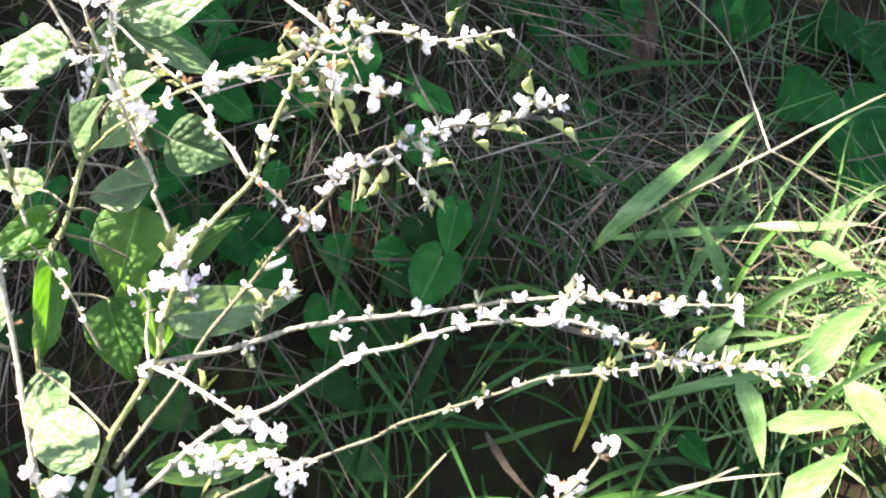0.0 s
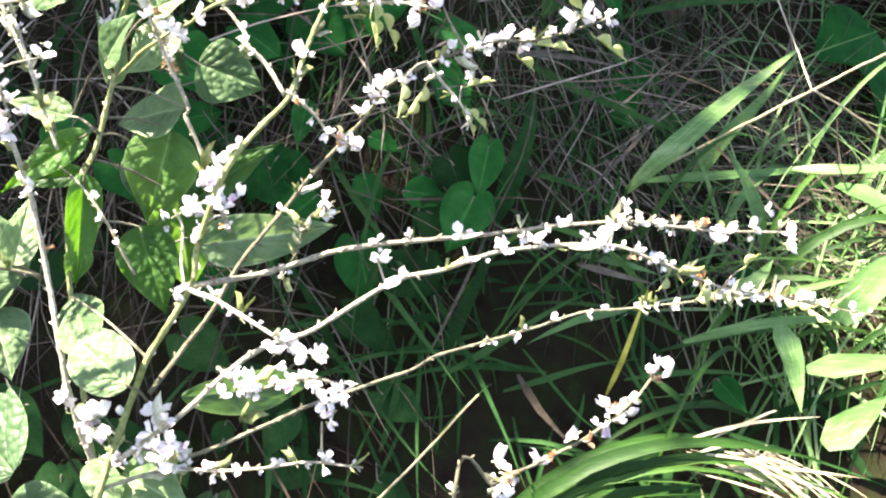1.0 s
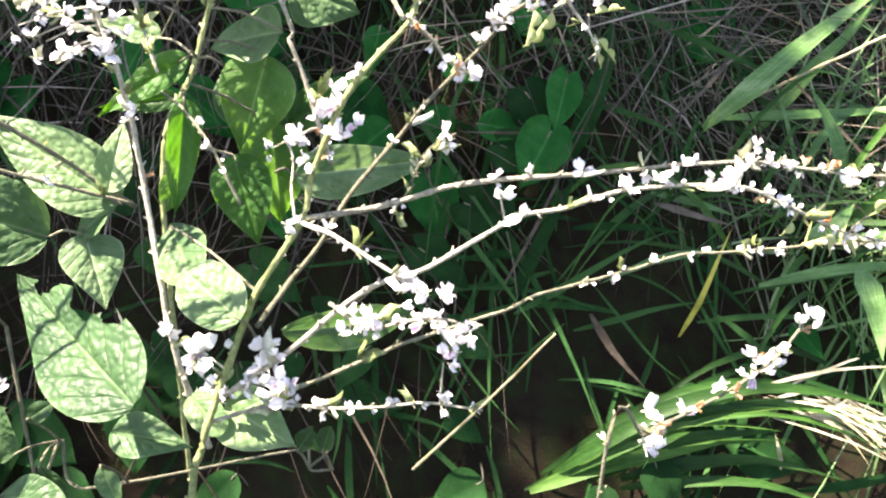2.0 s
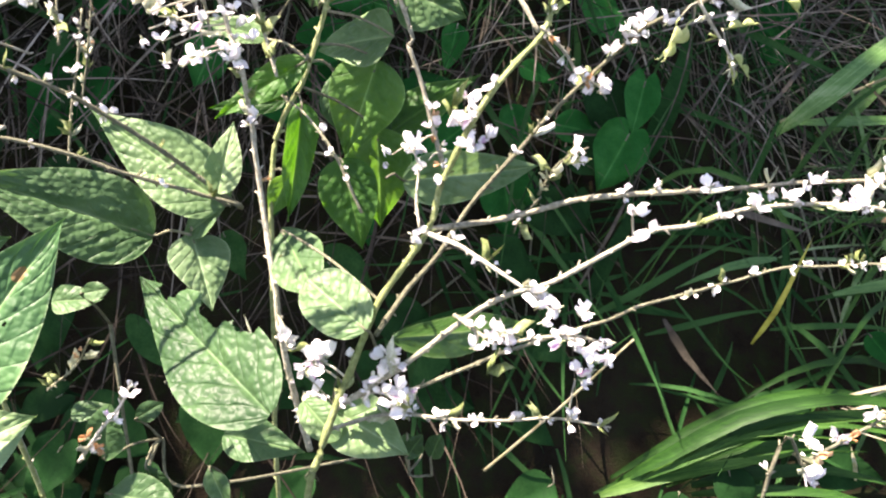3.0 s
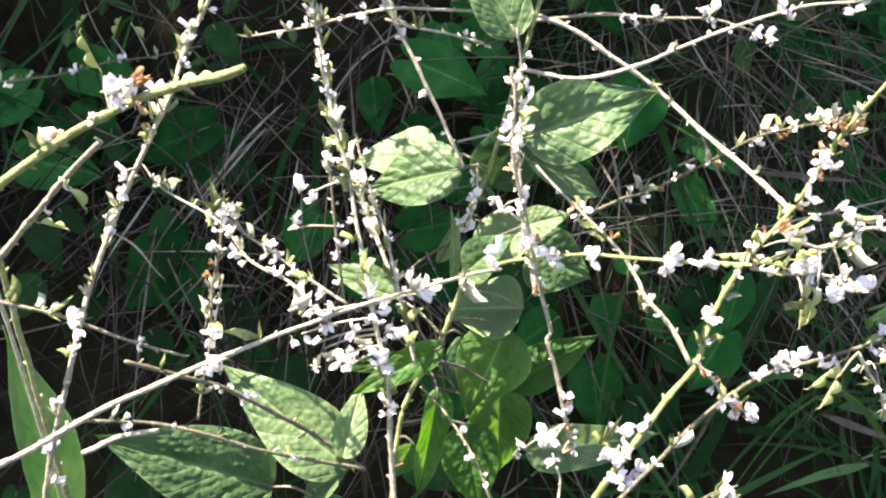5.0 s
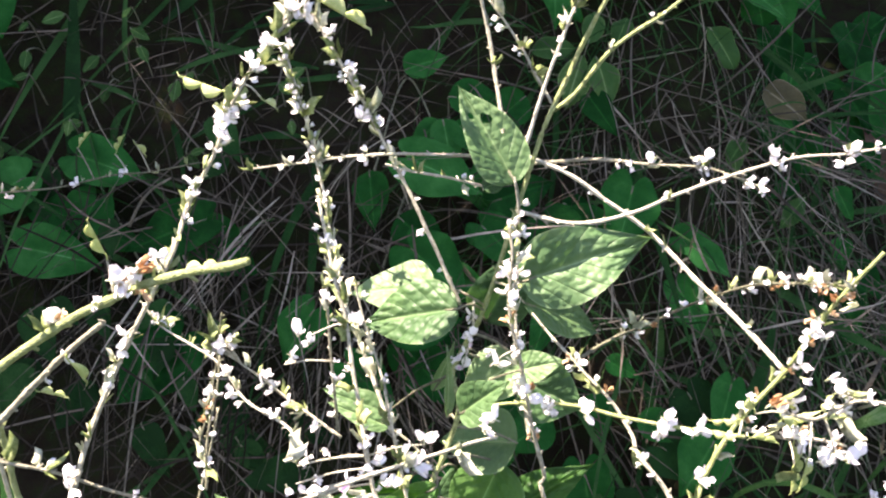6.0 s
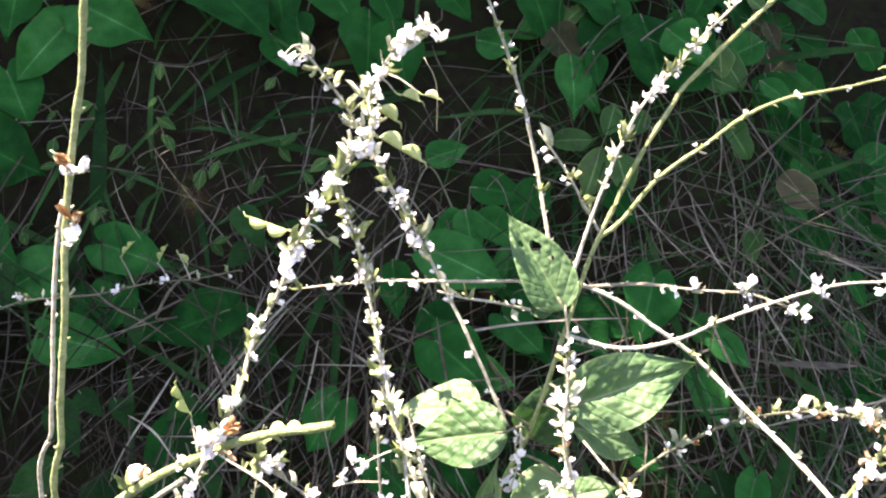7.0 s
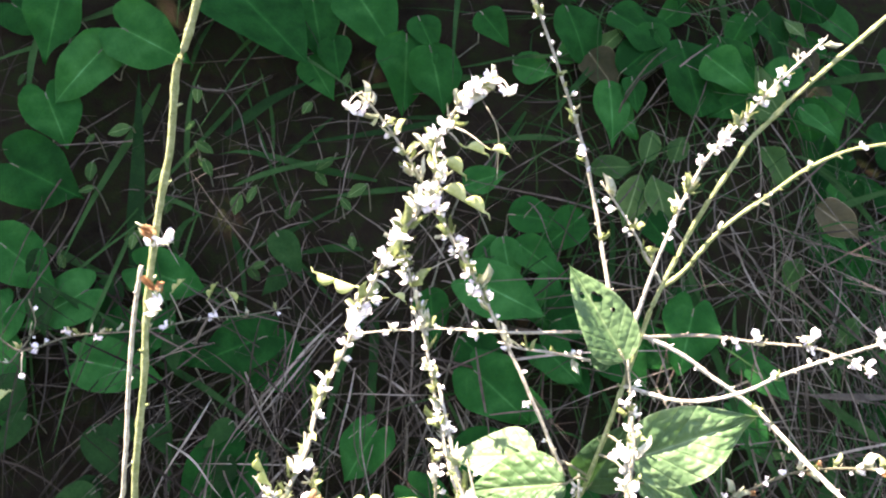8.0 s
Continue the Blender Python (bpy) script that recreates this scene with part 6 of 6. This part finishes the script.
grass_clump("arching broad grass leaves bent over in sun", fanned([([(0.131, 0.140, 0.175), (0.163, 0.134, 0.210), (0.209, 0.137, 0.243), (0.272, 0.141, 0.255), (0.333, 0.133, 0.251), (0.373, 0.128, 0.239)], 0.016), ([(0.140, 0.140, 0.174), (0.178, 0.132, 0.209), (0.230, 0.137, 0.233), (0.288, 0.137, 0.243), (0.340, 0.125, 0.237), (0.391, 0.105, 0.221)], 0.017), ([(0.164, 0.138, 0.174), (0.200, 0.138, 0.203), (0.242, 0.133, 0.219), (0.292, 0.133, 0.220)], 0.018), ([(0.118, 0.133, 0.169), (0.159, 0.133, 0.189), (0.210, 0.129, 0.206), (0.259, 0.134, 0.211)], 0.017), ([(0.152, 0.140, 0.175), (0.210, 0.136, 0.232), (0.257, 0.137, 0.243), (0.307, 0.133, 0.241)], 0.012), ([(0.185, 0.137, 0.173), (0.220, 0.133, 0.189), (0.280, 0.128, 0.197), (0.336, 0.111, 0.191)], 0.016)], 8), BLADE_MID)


def torn_tips(seed):
    """Bleached shreds at the ends of bent grass leaves."""
    rnd, blades = random.Random(seed), []
    root, end = Vector((0.302, 0.140, 0.239)), Vector((0.393, 0.112, 0.224))
    for k in range(30):
        a = root + Vector((rnd.uniform(-0.02, 0.04), rnd.uniform(-0.012, 0.012), rnd.uniform(-0.008, 0.006)))
        b = root.lerp(end, rnd.uniform(0.45, 1.1)) + Vector((0, rnd.uniform(-0.03, 0.02), rnd.uniform(-0.025, 0.012)))
        mid = (a + b) / 2 + Vector((0, rnd.uniform(-0.008, 0.008), rnd.uniform(0.0, 0.015)))
        blades.append(([a, mid, b], rnd.choice((0.001, 0.0015, 0.002, 0.003))))
    blades += [([(0.279, 0.148, 0.250), (0.326, 0.151, 0.259), (0.379, 0.152, 0.259)], 0.003), ([(0.295, 0.147, 0.249), (0.340, 0.156, 0.262), (0.349, 0.158, 0.262)], 0.002), ([(0.297, 0.127, 0.187), (0.295, 0.132, 0.200), (0.295, 0.143, 0.206)], 0.004)]
    grass_clump("torn cream tips of withered grass leaves", blades, CREAM)


torn_tips(31)
grass_clump("long sunlit grass leaves among straw", [([(0.305, 0.382, 0.335), (0.388, 0.403, 0.324), (0.479, 0.410, 0.321), (0.531, 0.410, 0.321)], 0.011), ([(0.311, 0.254, 0.254), (0.366, 0.250, 0.269), (0.418, 0.247, 0.273), (0.460, 0.240, 0.270)], 0.010), ([(0.232, 0.310, 0.309), (0.274, 0.306, 0.298), (0.304, 0.307, 0.285)], 0.008), ([(0.267, 0.270, 0.278), (0.221, 0.248, 0.287), (0.180, 0.236, 0.277)], 0.008), ([(0.374, 0.304, 0.259), (0.415, 0.293, 0.269), (0.485, 0.295, 0.280)], 0.008)])

def sunny_tuft(seed, x0, x1, y0, y1, count, reach):
    """A tuft of arching blades of mixed width."""
    rnd, blades = random.Random(seed), []
    for _ in range(count):
        x, y = rnd.uniform(x0, x1), rnd.uniform(y0, y1)
        a, L = rnd.uniform(-0.7, 0.9) + (math.pi if rnd.random() < 0.25 else 0), reach * rnd.uniform(0.6, 1.3)
        h = L * rnd.uniform(0.25, 0.6)
        b = Vector((x, y, slope(x, y) + 0.005))
        d = Vector((math.cos(a), math.sin(a), 0)) * L
        g = 0.36 * d.y
        blades.append(([b, b + d * 0.3 + Vector((0, 0, h * 0.75 + g * 0.3)), b + d * 0.65 + Vector((0, 0, h + g * 0.65)), b + d + Vector((0, 0, h * rnd.uniform(0.3, 0.9) + g))], rnd.choice((0.003, 0.005, 0.007, 0.010))))
    grass_clump("sunlit tuft of arching grass blades", blades, rnd.choice((BLADE, BLADE, BLADE_MID)))


for k, (x0, x1, y0, y1) in enumerate([(0.28, 0.38, 0.26, 0.36), (0.32, 0.47, 0.3, 0.38), (0.36, 0.5, 0.22, 0.32), (0.4, 0.55, 0.4, 0.5)]):
    sunny_tuft(60 + k, x0, x1, y0, y1, 8, 0.18)
grass_clump("shaded blue green sedge blade darkened for shade", [([(0.167, 0.324, 0.334), (0.184, 0.343, 0.366), (0.203, 0.378, 0.395), (0.214, 0.418, 0.420)], 0.020), ([(0.112, 0.334, 0.350), (0.105, 0.353, 0.377), (0.087, 0.362, 0.395)], 0.009), ([(0.111, 0.228, 0.264), (0.137, 0.254, 0.307), (0.168, 0.290, 0.344)], 0.012), ([(-0.386, 0.488, 0.498), (-0.392, 0.541, 0.566), (-0.409, 0.613, 0.631)], 0.016), ([(-0.324, 0.585, 0.585), (-0.283, 0.597, 0.616), (-0.244, 0.616, 0.634)], 0.014), ([(-0.323, 0.348, 0.373), (-0.326, 0.373, 0.415), (-0.337, 0.400, 0.439)], 0.006), ([(-0.158, 0.597, 0.607), (-0.117, 0.588, 0.609), (-0.267, 0.563, 0.586)], 0.010)], BLADE_DARK, "sedge_clump")
grass_clump("single yellowing grass blade", [([(0.242, 0.222, 0.233), (0.249, 0.212, 0.274), (0.259, 0.218, 0.306), (0.269, 0.227, 0.330)], 0.0045)], YELLOW)
grass_clump("long dry straws crossing each other", [([(0.230, 0.328, 0.344), (0.287, 0.379, 0.364), (0.365, 0.494, 0.368), (0.486, 0.634, 0.392)], 0.004), ([(0.192, 0.330, 0.362), (0.246, 0.393, 0.391), (0.285, 0.461, 0.404)], 0.0025), ([(0.103, 0.235, 0.271), (0.133, 0.261, 0.313), (0.182, 0.329, 0.374)], 0.003), ([(0.226, 0.280, 0.319), (0.256, 0.271, 0.312), (0.290, 0.271, 0.300)], 0.007), ([(0.172, 0.224, 0.258), (0.185, 0.198, 0.243), (0.207, 0.177, 0.224)], 0.007), ([(0.031, 0.597, 0.617), (0.048, 0.604, 0.652), (0.089, 0.626, 0.673)], 0.002), ([(-0.358, 0.590, 0.630), (-0.318, 0.578, 0.630), (-0.276, 0.593, 0.644)], 0.002), ([(0.198, 0.439, 0.437), (0.249, 0.459, 0.424), (0.310, 0.504, 0.396)], 0.008)], STRAW, "dry_straw")


def long_straw(label, pts, width, mat=CREAM):
    """One bleached stalk, round and slightly crooked."""
    ob = thing("dry_straw", pts[0], label, "grass")
    bm = bmesh.new()
    line = [p + Vector((0, 0, 0.0015 * noise.noise(p * 40))) for p in spline(pts, 0.01)]
    add_tube(bm, line, lambda t: width / 2 * (1 - 0.35 * t), 7)
    part("stalk", bm, mat, ob)


long_straw("bleached straw stalk leaning across the grass", [(0.305, 0.412, 0.320), (0.365, 0.407, 0.353), (0.405, 0.381, 0.392), (0.444, 0.382, 0.411), (0.504, 0.402, 0.428), (0.606, 0.449, 0.446)], 0.0028)
long_straw("thin bent straw stalk crossing another", [(0.600, 0.476, 0.295), (0.504, 0.411, 0.372), (0.447, 0.381, 0.410), (0.441, 0.378, 0.414), (0.4425, 0.385, 0.4148), (0.464, 0.480, 0.426), (0.487, 0.601, 0.440), (0.477, 0.715, 0.461), (0.443, 0.798, 0.471)], 0.0018)
long_straw("pale straw stalk poking out of the dark", [(0.034, 0.138, 0.193), (0.084, 0.148, 0.243), (0.136, 0.168, 0.289)], 0.0022)
long_straw("fine curved pale twig hanging before the dark", [(-0.333, 0.48, 0.673), (-0.314, 0.47, 0.668), (-0.289, 0.46, 0.667), (-0.27, 0.47, 0.669), (-0.254, 0.48, 0.675)], 0.0011, STRAW)
long_straw("short pale twig hooked at its foot", [(0.004, 0.42, 0.681), (0.007, 0.42, 0.695), (0.017, 0.43, 0.707), (0.028, 0.44, 0.717), (0.036, 0.45, 0.72)], 0.0013, STRAW)
long_straw("dull straw bundle bent among the vine leaves", [(-0.308, 0.4, 0.479), (-0.299, 0.41, 0.497), (-0.29, 0.42, 0.505), (-0.277, 0.42, 0.514)], 0.0024, STRAW)
long_straw("straight grey straw leaning up the bank", [(-0.437, 0.36, 0.347), (-0.406, 0.38, 0.386), (-0.373, 0.4, 0.425)], 0.0024, STRAW)
long_straw("long grey straw slanting over the bank", [(-0.284, 0.34, 0.378), (-0.26, 0.36, 0.397), (-0.227, 0.38, 0.417), (-0.194, 0.4, 0.438)], 0.0024, STRAW)
long_straw("thin dry twig sloping down the bank", [(-0.276, 0.42, 0.452), (-0.253, 0.4, 0.451), (-0.231, 0.38, 0.445)], 0.0024, STRAW)
